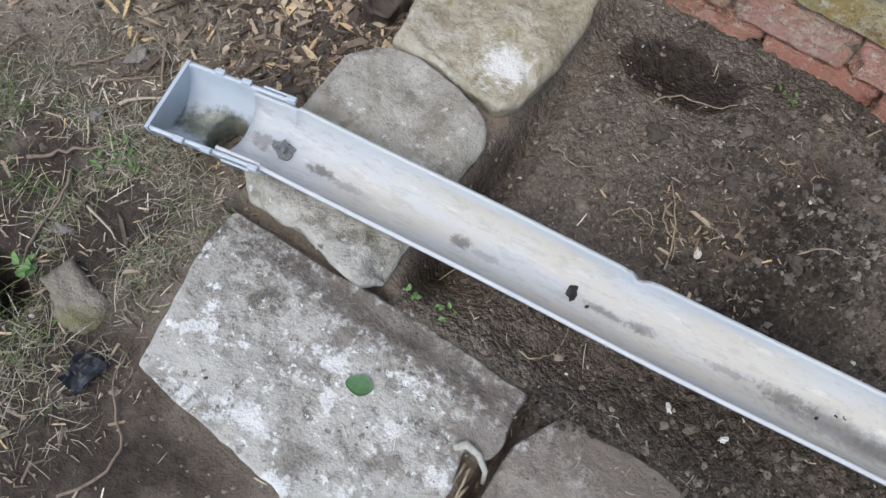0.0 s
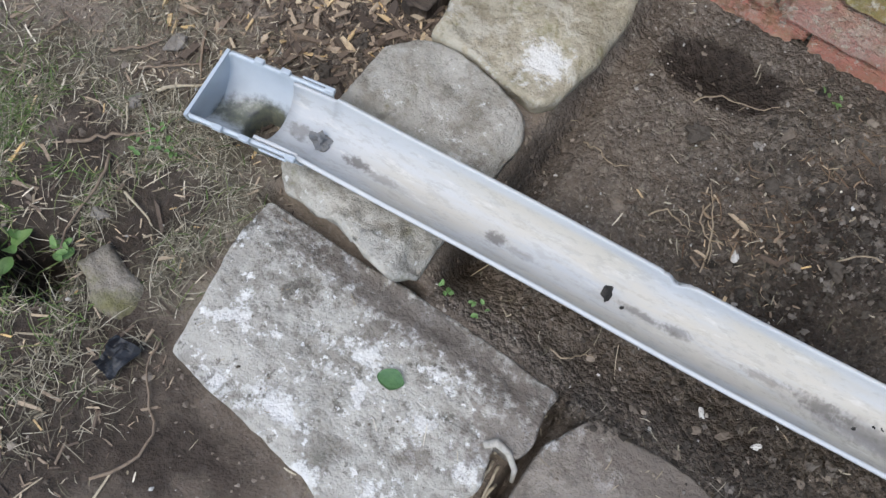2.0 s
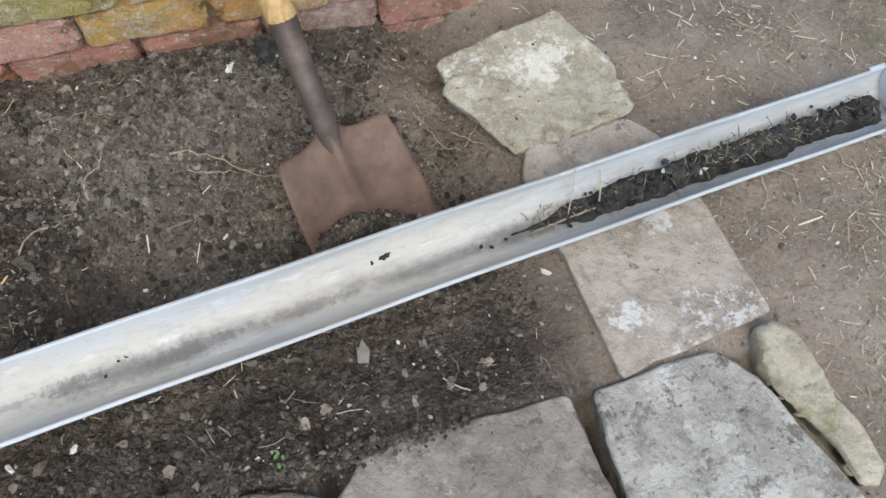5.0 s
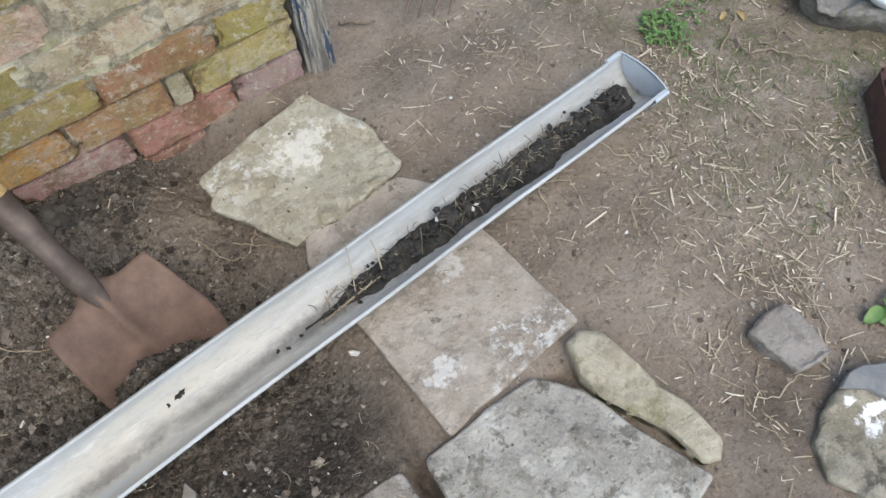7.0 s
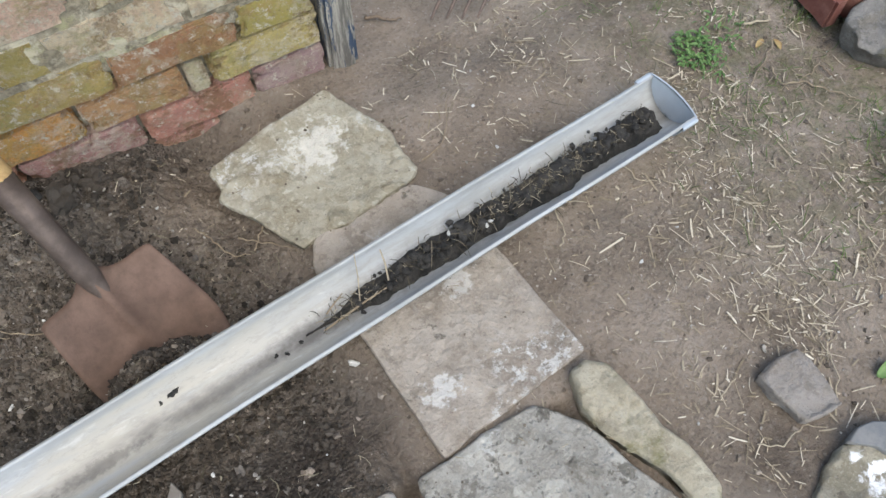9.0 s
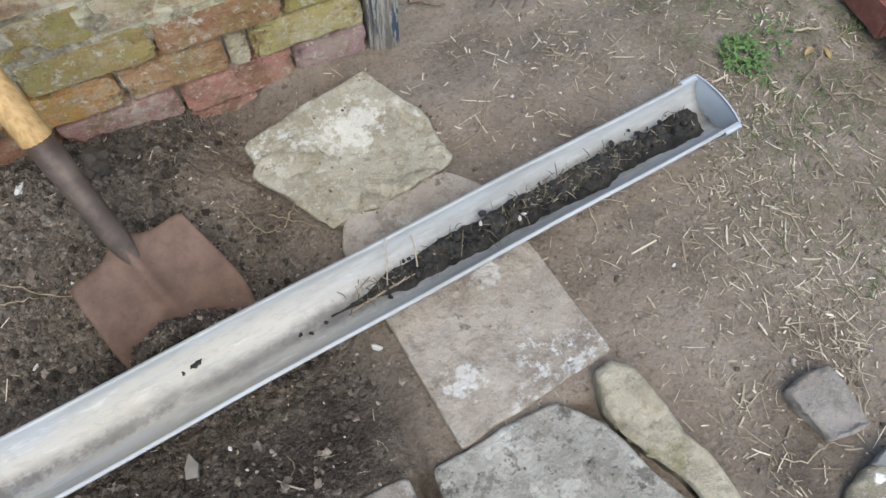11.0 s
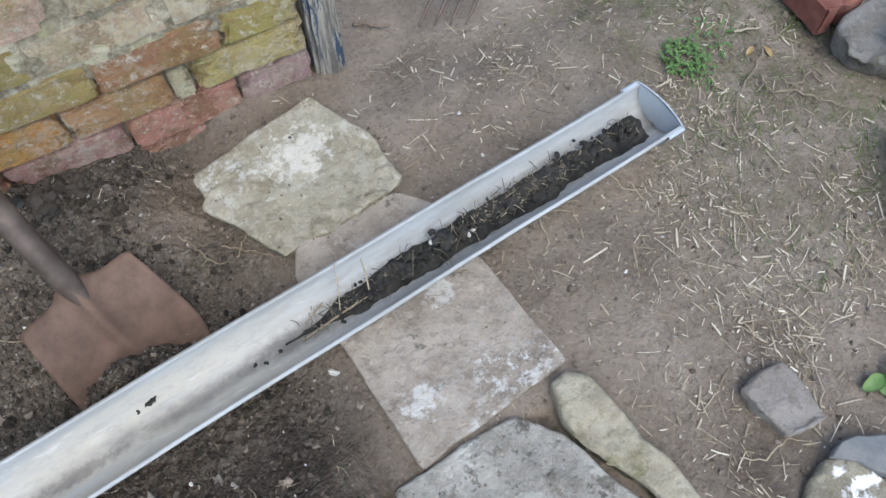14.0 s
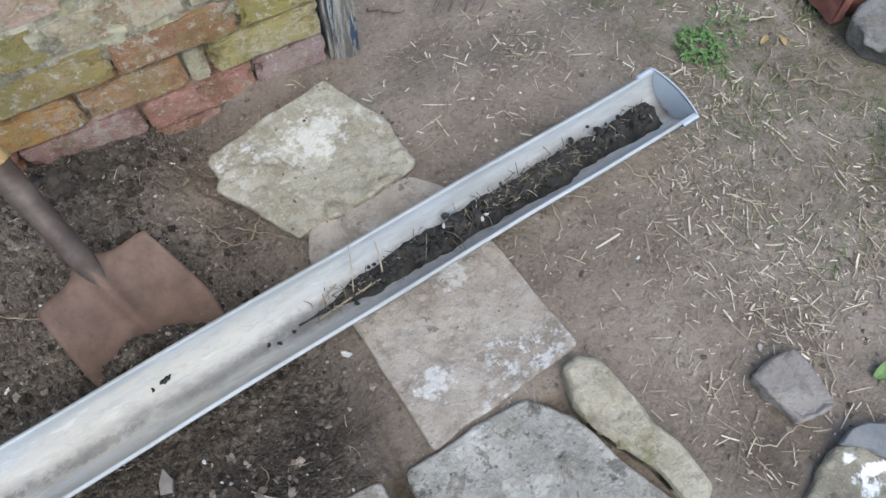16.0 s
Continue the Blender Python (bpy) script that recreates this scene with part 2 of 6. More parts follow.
def brick_material(name, stops, lichen=0.3, lime=0.3, grime=0.4):
    k = Mat(name, 0.92, spec=0.2)
    r = k.each()
    co = k.node("ShaderNodeVectorMath")
    co.operation = "ADD"
    k.put(co.inputs[0], k.co)
    sc = k.node("ShaderNodeVectorMath")
    sc.operation = "SCALE"
    k.put(sc.inputs[0], (3.1, 7.7, 5.3))
    k.put(sc.inputs["Scale"], r)
    k.put(co.inputs[1], sc.outputs[0])
    k.co = co.outputs[0]
    world_co = k.node("ShaderNodeNewGeometry").outputs["Position"]
    big, fine, grit = k.nz(16, 6, 0.68), k.nz(75, 7, 0.75), k.nz(300, 4, 0.75)
    c = k.ramp(r, *stops)
    dark = k.ramp(fine, (0.35, (0.3, 0.14, 0.09)), (0.65, (0.56, 0.32, 0.21)))
    c = k.mix(k.span(big, 0.5, 0.62, 0, 0.4), c, dark)
    c = k.mix(k.calc("MULTIPLY", k.nz(9, 7, 0.78, co=world_co, lo=0.49, hi=0.56), 0.8 * lichen), c, (0.44, 0.4, 0.16))
    c = k.mix(k.calc("MULTIPLY", k.nz(13, 7, 0.78, co=world_co, shift=14, lo=0.54, hi=0.59), 0.3), c, (0.6, 0.3, 0.18))
    c = k.mix(k.calc("MULTIPLY", k.nz(170, 4, 0.8, shift=15, lo=0.54, hi=0.62), 0.2), c, (0.25, 0.16, 0.1))
    c = k.mix(k.calc("MULTIPLY", k.nz(140, 4, 0.8, shift=18, lo=0.56, hi=0.64), 0.5), c, (0.66, 0.6, 0.46))
    c = k.mix(k.calc("MULTIPLY", k.nz(26, 7, 0.78, shift=2, lo=0.55 - lichen * 0.08, hi=0.64), 0.5 * lichen + 0.1), c, (0.52, 0.44, 0.17))
    c = k.mix(k.calc("MULTIPLY", k.nz(11, 7, 0.78, co=world_co, shift=5, lo=0.55, hi=0.6), 0.6 * lime), c, (0.84, 0.74, 0.56))
    c = k.mix(k.calc("MULTIPLY", k.nz(55, 7, 0.8, shift=6, lo=0.575 - lime * 0.08, hi=0.625), 0.9), c, (0.9, 0.84, 0.7))
    c = k.mix(k.calc("MULTIPLY", k.span(k.nz(110, 6, 0.78, shift=12), 0.44, 0.34), grime), c, (0.1, 0.07, 0.05))
    c = k.mix(k.calc("MULTIPLY", k.nz(15, 7, 0.78, co=world_co, shift=9, lo=0.58, hi=0.64), 0.25), c, (0.2, 0.16, 0.07))
    c = k.mix(k.calc("MULTIPLY", k.span(grit, 0.52, 0.66), 0.3), c, (0.5, 0.44, 0.35))
    crust = k.calc("MULTIPLY", k.nz(8, 5, 0.65, co=world_co, shift=22, lo=0.5 - 0.06 * lime, hi=0.58), k.nz(48, 5, 0.7, shift=23, lo=0.44, hi=0.5))
    c = k.mix(k.calc("MULTIPLY", crust, 0.9 * lime + 0.05), c, k.ramp(k.nz(90, 4, 0.7), (0.35, (0.7, 0.56, 0.36)), (0.6, (0.92, 0.86, 0.72))))
    scab = k.calc("MULTIPLY", k.nz(10, 5, 0.65, co=world_co, shift=31, lo=0.54, hi=0.6), k.nz(60, 4, 0.7, shift=33, lo=0.42, hi=0.5))
    c = k.mix(k.calc("MULTIPLY", scab, 0.55), c, (0.34, 0.19, 0.09))
    h = k.calc("ADD", k.calc("MULTIPLY", big, 1.5), k.calc("ADD", fine, k.calc("MULTIPLY", grit, 0.5)))
    h = k.calc("ADD", h, k.calc("SUBTRACT", k.calc("MULTIPLY", crust, 0.35), k.calc("MULTIPLY", scab, 0.35)))
    return k.done(c, h, 1.0, 0.019)


def bits_material(name, *stops, rough=0.8, grain=150, bump=0.4):
    """Small scattered pieces, each of its own shade."""
    k = Mat(name, rough, spec=0.2)
    c = k.ramp(k.island(), *stops)
    g = k.nz(grain, 4, 0.7)
    c = k.mix(k.span(g, 0.45, 0.75, 0, 0.5), c, tuple(0.45 * v for v in stops[0][1]))
    return k.done(c, g, bump, 0.002)


def plain_material(name, colour, second, scale=30, rough=0.6, metal=0.0, stretch=None, bump=0.3):
    k = Mat(name, rough, metal)
    n, g = k.nz(scale, 6, 0.65, stretch=stretch), k.nz(scale * 6, 4, 0.7, stretch=stretch)
    c = k.mix(k.span(n, 0.35, 0.68), colour, second)
    c = k.mix(k.span(g, 0.5, 0.75, 0, 0.3), c, tuple(0.5 * v for v in colour))
    return k.done(c, k.calc("ADD", n, g), bump, 0.002)


def gutter_material():
    """Weathered grey plastic; x runs along the gutter from its outlet, y across."""
    k = Mat("weathered_grey_plastic", 0.5, spec=0.3)
    xyz = k.node("ShaderNodeSeparateXYZ")
    k.put(xyz.inputs[0], k.co)
    x, y, z = xyz.outputs
    c = k.mix(k.nz(5, 4, stretch=(0.6, 6, 3), lo=0.4, hi=0.65), (0.43, 0.438, 0.44), (0.38, 0.393, 0.405))
    c = k.mix(k.span(x, 0.85, 1.4), c, k.mix(k.nz(9, 6, 0.7, stretch=(0.5, 5, 2), lo=0.42, hi=0.6), (0.375, 0.385, 0.385), (0.3, 0.305, 0.295)))
    inner = k.span(z, -0.008, -0.02)
    warm = k.calc("MULTIPLY", k.calc("MULTIPLY", k.nz(6, 5, 0.6, stretch=(0.7, 5, 1), lo=0.36, hi=0.6), inner), k.calc("MULTIPLY", k.span(x, 0.15, 0.3), k.span(x, 1.75, 1.35, 0.25, 1.0)))
    c = k.mix(k.calc("MULTIPLY", warm, 0.9), c, (0.43, 0.4, 0.34))
    chalk = k.calc("MULTIPLY", k.calc("MULTIPLY", k.nz(26, 6, 0.7, stretch=(0.5, 3, 1), lo=0.55, hi=0.68), inner), k.span(x, 1.8, 1.5, 0.3, 1.0))
    c = k.mix(k.calc("MULTIPLY", chalk, 0.7), c, (0.53, 0.52, 0.485))
    fleck = k.calc("MULTIPLY", k.nz(70, 7, 0.78, stretch=(0.45, 1.6, 1), shift=7, lo=0.5, hi=0.6), inner)
    c = k.mix(k.calc("MULTIPLY", fleck, 0.45), c, (0.3, 0.29, 0.265))
    # silt line along the bottom
    off = k.calc("ABSOLUTE", k.calc("ADD", y, k.calc("ADD", -0.003, k.calc("MULTIPLY", k.calc("SUBTRACT", k.nz(7, 3), 0.5), 0.03))))
    silt = k.calc("MULTIPLY", k.span(off, 0.024, 0.002), k.span(x, 0.75, 1.0))
    silt = k.calc("MULTIPLY", silt, k.nz(16, 5, 0.7, stretch=(0.4, 1, 1), lo=0.32, hi=0.6))
    c = k.mix(k.calc("MULTIPLY", silt, 0.85), c, (0.17, 0.16, 0.145))
    for centre, size, amount in (
        ((0.125, 0.006, -0.05), (0.024, 0.014, 0.05), 0.6),
        ((0.218, 0.004, -0.05), (0.024, 0.011, 0.05), 0.8),
        ((0.262, 0.0, -0.05), (0.03, 0.009, 0.05), 0.4),
        ((0.437, 0.003, -0.05), (0.02, 0.013, 0.05), 0.75),
        ((0.475, 0.0, -0.05), (0.035, 0.008, 0.05), 0.3),
        ((0.655, 0.004, -0.05), (0.05, 0.007, 0.05), 0.65),
        ((0.7, 0.006, -0.05), (0.028, 0.009, 0.05), 0.6),
        ((0.9, 0.007, -0.05), (0.05, 0.013, 0.05), 0.65),
        ((0.82, 0.006, -0.05), (0.04, 0.008, 0.05), 0.4),
        ((1.0, 0.0, -0.05), (0.16, 0.024, 0.05), 0.4),
        ((1.06, 0.002, -0.05), (0.09, 0.013, 0.05), 0.5),
        ((1.22, 0.001, -0.05), (0.09, 0.012, 0.05), 0.5),
    ):
        c = k.mix(k.calc("MULTIPLY", k.spot(centre, size, 0.8, 0.0, 0.7, 110), amount), c, (0.1, 0.09, 0.08))
    for centre, size, amount in (((1.4, 0.003, -0.05), (0.14, 0.017, 0.05), 0.6), ((1.54, 0.005, -0.05), (0.1, 0.024, 0.05), 0.75), ((1.86, 0.006, -0.05), (0.42, 0.04, 0.05), 0.85)):
        c = k.mix(k.calc("MULTIPLY", k.spot(centre, size, 0.45, 0.0, 0.95, 60), amount), c, (0.11, 0.1, 0.09))
    g = k.nz(180, 4, 0.7)
    c = k.mix(k.span(g, 0.55, 0.8, 0, 0.25), c, (0.25, 0.23, 0.2))
    return k.done(c, g, 0.15, 0.001, k.span(k.nz(20), 0.3, 0.7, 0.46, 0.68))


def outlet_material():
    k = Mat("grey_outlet_plastic", 0.4, spec=0.45)
    xyz = k.node("ShaderNodeSeparateXYZ")
    k.put(xyz.inputs[0], k.co)
    c = k.mix(k.nz(14, 4, lo=0.35, hi=0.7), (0.39, 0.43, 0.465), (0.34, 0.375, 0.41))
    low = k.span(k.calc("ADD", xyz.outputs[2], k.calc("MULTIPLY", k.calc("SUBTRACT", k.nz(30, 5, 0.7), 0.5), 0.04)), -0.044, -0.06)
    c = k.mix(k.calc("MULTIPLY", low, 0.85), c, k.ramp(k.nz(60, 5, 0.7), (0.35, (0.02, 0.02, 0.014)), (0.65, (0.11, 0.11, 0.045))))
    return k.done(c, k.nz(200, 4), 0.15, 0.001)


M = {}
M["soil"] = soil_material()
k = Mat("old_lichened_mortar", 0.95, spec=0.15)
c = k.mix(k.nz(55, 6, 0.7, lo=0.38, hi=0.62), (0.34, 0.3, 0.22), (0.17, 0.145, 0.105))
c = k.mix(k.calc("MULTIPLY", k.nz(9, 6, 0.75, shift=3, lo=0.52, hi=0.6), 0.7), c, (0.44, 0.42, 0.24))
c = k.mix(k.calc("MULTIPLY", k.nz(16, 6, 0.75, shift=6, lo=0.47, hi=0.6), 0.55), c, (0.7, 0.64, 0.5))
M["mortar"] = k.done(c, k.nz(120, 6, 0.75), 0.9, 0.006)
RED = ((0.0, (0.8, 0.33, 0.24)), (0.35, (0.84, 0.44, 0.34)), (0.6, (0.74, 0.35, 0.26)), (1.0, (0.82, 0.5, 0.44)))
M["brick_red"] = brick_material("red_brick", RED, 0.2, 0.35, 0.35)
M["brick_olive"] = brick_material("mossy_olive_brick", ((0.0, (0.6, 0.5, 0.16)), (0.5, (0.56, 0.41, 0.15)), (1.0, (0.74, 0.61, 0.25))), 0.65, 0.45, 0.3)
M["brick_orange"] = brick_material("orange_brown_brick", ((0.0, (0.88, 0.45, 0.12)), (0.5, (0.8, 0.38, 0.13)), (1.0, (0.88, 0.54, 0.16))), 0.45, 0.4, 0.45)
M["brick_cream"] = brick_material("cream_brick", ((0.0, (0.9, 0.72, 0.5)), (0.5, (0.9, 0.79, 0.56)), (1.0, (0.88, 0.62, 0.48))), 0.55, 0.85, 0.3)
M["brick_brown"] = brick_material("speckled_brown_brick", ((0.0, (0.62, 0.32, 0.16)), (0.5, (0.56, 0.29, 0.15)), (1.0, (0.68, 0.4, 0.2))), 0.45, 0.5, 0.5)
M["brick_mauve"] = brick_material("mauve_brick", ((0.0, (0.6, 0.37, 0.34)), (0.5, (0.64, 0.43, 0.42)), (1.0, (0.7, 0.37, 0.31))), 0.05, 0.5, 0.4)
M["gutter"] = gutter_material()
M["outlet"] = outlet_material()
M["rust"] = plain_material("rusty_steel", (0.088, 0.054, 0.038), (0.15, 0.094, 0.068), 14, 0.62, 0.15, bump=0.5)
M["steel"] = plain_material("dull_brown_steel", (0.1, 0.075, 0.062), (0.17, 0.125, 0.1), 30, 0.5, 0.4)
M["ash"] = plain_material("worn_ash_wood", (0.5, 0.33, 0.15), (0.33, 0.2, 0.085), 22, 0.5, stretch=(6, 6, 0.5))
M["spade_tube"] = plain_material("brown_steel_tube", (0.072, 0.054, 0.045), (0.125, 0.096, 0.08), 24, 0.55, 0.3)
M["clod"] = bits_material("soil_clod", (0.0, (0.028, 0.023, 0.018)), (0.6, (0.062, 0.052, 0.042)), (0.93, (0.105, 0.09, 0.074)), (1.0, (0.17, 0.15, 0.13)), rough=0.95)
M["crumb"] = bits_material("dry_soil_crumb", (0.0, (0.085, 0.068, 0.053)), (0.6, (0.165, 0.135, 0.106)), (1.0, (0.27, 0.228, 0.184)), rough=0.95)
M["dry_clod"] = bits_material("dry_soil_clod", (0.0, (0.07, 0.058, 0.047)), (0.6, (0.125, 0.106, 0.088)), (0.93, (0.175, 0.152, 0.128)), (1.0, (0.25, 0.225, 0.195)), rough=0.95)
M["straw"] = bits_material("dry_straw", (0.0, (0.17, 0.135, 0.09)), (0.5, (0.34, 0.285, 0.2)), (0.85, (0.5, 0.44, 0.33)), (1.0, (0.66, 0.6, 0.48)))
M["chip"] = bits_material("bark_chip", (0.0, (0.05, 0.038, 0.03)), (0.45, (0.135, 0.1, 0.075)), (0.75, (0.27, 0.205, 0.145)), (0.92, (0.45, 0.36, 0.25)), (1.0, (0.56, 0.38, 0.17)))
M["grass"] = bits_material("grass_blade", (0.0, (0.05, 0.085, 0.02)), (0.6, (0.09, 0.14, 0.035)), (1.0, (0.19, 0.19, 0.08)), rough=0.6)
M["hay"] = bits_material("withered_grass", (0.0, (0.07, 0.06, 0.04)), (0.6, (0.18, 0.158, 0.11)), (1.0, (0.4, 0.36, 0.275)))
M["litter"] = bits_material("rotting_litter", (0.0, (0.035, 0.03, 0.022)), (0.55, (0.095, 0.08, 0.056)), (0.85, (0.21, 0.18, 0.13)), (1.0, (0.42, 0.37, 0.28)))
M["leaf"] = plain_material("green_leaf", (0.05, 0.11, 0.045), (0.075, 0.15, 0.055), 40, 0.55)
M["flint"] = bits_material("pale_flint", (0.0, (0.22, 0.2, 0.175)), (0.7, (0.36, 0.34, 0.3)), (1.0, (0.52, 0.51, 0.48)))
M["root"] = plain_material("pale_root", (0.2, 0.155, 0.105), (0.32, 0.26, 0.18), 60, 0.85)
M["mould"] = plain_material("black_leaf_mould", (0.016, 0.0155, 0.0145), (0.052, 0.048, 0.042), 45, 0.85, bump=1.0)
M["rot"] = plain_material("rotten_wood", (0.1, 0.078, 0.06), (0.045, 0.035, 0.028), 40, 0.95, stretch=(1, 5, 1), bump=1.0)
M["shard"] = plain_material("soiled_shard", (0.15, 0.132, 0.112), (0.21, 0.19, 0.165), 40, 0.9)
M["slate"] = plain_material("grey_slate", (0.13, 0.135, 0.14), (0.2, 0.195, 0.185), 26, 0.75)
M["white"] = plain_material("white_enamel", (0.75, 0.77, 0.78), (0.7, 0.71, 0.72), 12, 0.25, bump=0.05)
M["plastic"] = plain_material("black_polythene", (0.012, 0.0125, 0.015), (0.03, 0.031, 0.035), 30, 0.4)

# ---- ground ----


def crumb_domes(x, y, size, seed):
    """Rounded lumps of many sizes, strewn over a plane."""
    x, y = np.asarray(x, float) / size, np.asarray(y, float) / size
    wob = 0.22 * vnoise(x * 2.7, y * 2.7, seed + 40)
    xi, yi = np.floor(x), np.floor(y)
    best = np.zeros_like(x)

    def h(a, b, q):
        n = (a.astype(np.int64) * 374761393 + b.astype(np.int64) * 668265263 + (seed * 7 + q) * 1442695041) & 0x7FFFFFFF
        n = ((n ^ (n >> 13)) * 1274126177) & 0x7FFFFFFF
        return ((n ^ (n >> 16)) & 0xFFFF) / 65535.0

    for i in (-1, 0, 1):
        for j in (-1, 0, 1):
            a, b = xi + i, yi + j
            r = 0.2 + 0.5 * h(a, b, 3) ** 2
            d2 = (x - a - h(a, b, 1)) ** 2 + (y - b - h(a, b, 2)) ** 2
            best = np.maximum(best, np.sqrt(np.maximum(0, (r + wob * r) ** 2 - d2)))
    return best * size


def ground_height(x, y):
    """Trodden earth with a dug bed between the stones and the wall, and a heap of spoil in it."""
    z = -0.014 + 0.006 * fbm(x, y, 0.35, 3, 3) + 0.0035 * fbm(x, y, 0.05, 4, 9)
    bed = step(-0.15, -0.1, x + 0.01 * vnoise(x * 9, y * 9, 5)) * (1 - step(0.98, 1.1, x)) * step(0.22, 0.35, y + 0.015 * vnoise(x * 25, y * 25, 7)) * (1 - step(0.96, 1.1, y))
    z = z - 0.036 * bed + 0.01 * hill(x, y, 0.55, 0.222, 0.5, 0.022) * step(0.1, 0.13, x) * (1 - step(1.0, 1.05, x))
    z = z + bed * 0.1 * hill(x, y, 0.42, 0.74, 0.34, 0.17) + 0.05 * hill(x, y, 0.72, 0.84, 0.13, 0.09)
    z = z - 0.03 * hill(x, y, 0.045, 0.81, 0.1, 0.06) - bed * 0.045 * hill(x, y, 0.52, 0.47, 0.36, 0.06)
    z = z + 0.085 * hill(x, y, 0.79, 0.522, 0.095, 0.034) * (1 + 0.35 * fbm(x, y, 0.03, 3, 151)) + 0.022 * hill(x, y, -0.1, 0.97, 0.25, 0.15)
    z = z + bed * (0.014 * fbm(x, y, 0.09, 5, 21) + 0.009 * np.abs(fbm(x, y, 0.022, 3, 33)))
    z = z - 0.035 * bed * hill(x, y, -0.09, 0.3, 0.07, 0.14) - 0.03 * step(-0.02, 0.02, y) * (1 - step(0.19, 0.215, y)) * step(-0.33, -0.28, x) * (1 - step(1.28, 1.34, x))
    for gap, lean in ((0.113, 0.0), (0.469, 0.0), (0.675, 0.0), (1.042, 0.02)):
        z = z - 0.045 * hill(x, y, gap + lean * (y - 0.1), 0.06, 0.011, 0.16)
    z = z - 0.035 * step(0.195, 0.205, y) * (1 - step(0.225, 0.245, y)) * step(-0.4, -0.37, x) * (1 - step(-0.14, -0.1, x))
    rough = dug_mask(x, y) * (0.25 + 0.75 * np.clip(hill(x, y, 0.45, 0.72, 0.36, 0.2) + hill(x, y, 0.8, 0.5, 0.12, 0.07) + hill(x, y, 0.75, 0.85, 0.15, 0.06) + hill(x, y, 0.25, 0.56, 0.15, 0.1), 0, 1))
    z = z + rough * (0.016 * np.abs(fbm(x, y, 0.05, 3, 131)) + 0.009 * np.abs(fbm(x + 3, y, 0.022, 3, 137)) - 0.008)
    patch = step(-0.3, 0.3, fbm(x, y, 0.12, 3, 141))
    z = z + rough * (0.5 * patch * crumb_domes(x, y, 0.021, 11) + 0.7 * (1 - 0.5 * patch) * crumb_domes(x, y, 0.0125, 12)) - 0.004 * rough
    z = z - 0.034 * step(0.74, 0.87, y) * step(0.84, 1.0, x) * (1 - step(1.5, 2.2, x)) + 0.012 * step(0.89, 0.925, y) * (1 + fbm(x, y, 0.06, 3, 201)) * step(0.8, 0.95, x) * (1 - step(1.24, 1.3, x))
    z = z - 0.04 * hill(x, y, -0.115, 0.42, 0.035, 0.3) * bed
    z = z - 0.13 * step(0.35, 0.75, hill(x, y, -0.575, -0.06, 0.075, 0.05) + 0.12 * fbm(x, y, 0.05, 3, 211))
    return z


def dug_mask(x, y):
    m = step(-0.12, 0.02, x + 0.08 * fbm(x, y, 0.2, 3, 41)) * (1 - step(0.95, 1.1, x + 0.03 * fbm(x, y, 0.1, 3, 43))) * step(0.17, 0.21, y) * (1 - step(0.96, 1.1, y))
    m = m * (0.75 + 0.25 * fbm(x, y, 0.15, 3, 44))
    m = np.maximum(m, 0.7 * step(-0.16, -0.1, x) * (1 - step(0.1, 0.3, x)) * step(0.2, 0.24, y) * (1 - step(0.9, 1.0, y)) * (0.8 + 0.3 * fbm(x, y, 0.12, 3, 49)))
    m = m * (1 - 0.2 * hill(x, y, 0.02, 0.5, 0.14, 0.2))
    m = m * (1 - 0.6 * hill(x, y, 0.5, 0.76, 0.3, 0.15) * (0.8 + 0.4 * fbm(x, y, 0.1, 3, 47)))
    m = m * (1 - 0.75 * hill(x, y, 0.95, 0.78, 0.09, 0.1))
    m = np.maximum(m, hill(x, y, 0.045, 0.81, 0.1, 0.06))
    m = np.maximum(m, 0.6 * hill(x, y, -0.45, 0.55, 0.2, 0.2))
    return np.clip(m, 0, 1)


def ramped(lo, hi, fine, far):
    mid = np.arange(lo, hi + fine / 2, fine)
    out = np.cumsum(fine * 1.35 ** np.arange(1, 36))
    out = out[out < far]
    return np.concatenate([lo - out[::-1], mid, hi + out])


gx, gy = ramped(-0.75, 2.1, 0.0033, 150), ramped(-0.22, 0.96, 0.0033, 150)
X, Y = np.meshgrid(gx, gy, indexing="ij")
Z = ground_height(X, Y)
ground_mesh = bpy.data.meshes.new("ground")
nx, ny = len(gx), len(gy)
idx = np.arange(nx * ny).reshape(nx, ny)
quads = np.stack([idx[:-1, :-1], idx[1:, :-1], idx[1:, 1:], idx[:-1, 1:]], -1).reshape(-1, 4)
ground_mesh.vertices.add(nx * ny)
ground_mesh.vertices.foreach_set("co", np.stack([X, Y, Z], -1).ravel())
ground_mesh.loops.add(quads.size)
ground_mesh.loops.foreach_set("vertex_index", quads.ravel())
ground_mesh.polygons.add(len(quads))
ground_mesh.polygons.foreach_set("loop_start", np.arange(0, quads.size, 4))
ground_mesh.update(calc_edges=True)
ground_mesh.polygons.foreach_set("use_smooth", [True] * len(quads))
layer = ground_mesh.attributes.new("dug", "FLOAT", "POINT")
layer.data.foreach_set("value", dug_mask(X, Y).ravel())
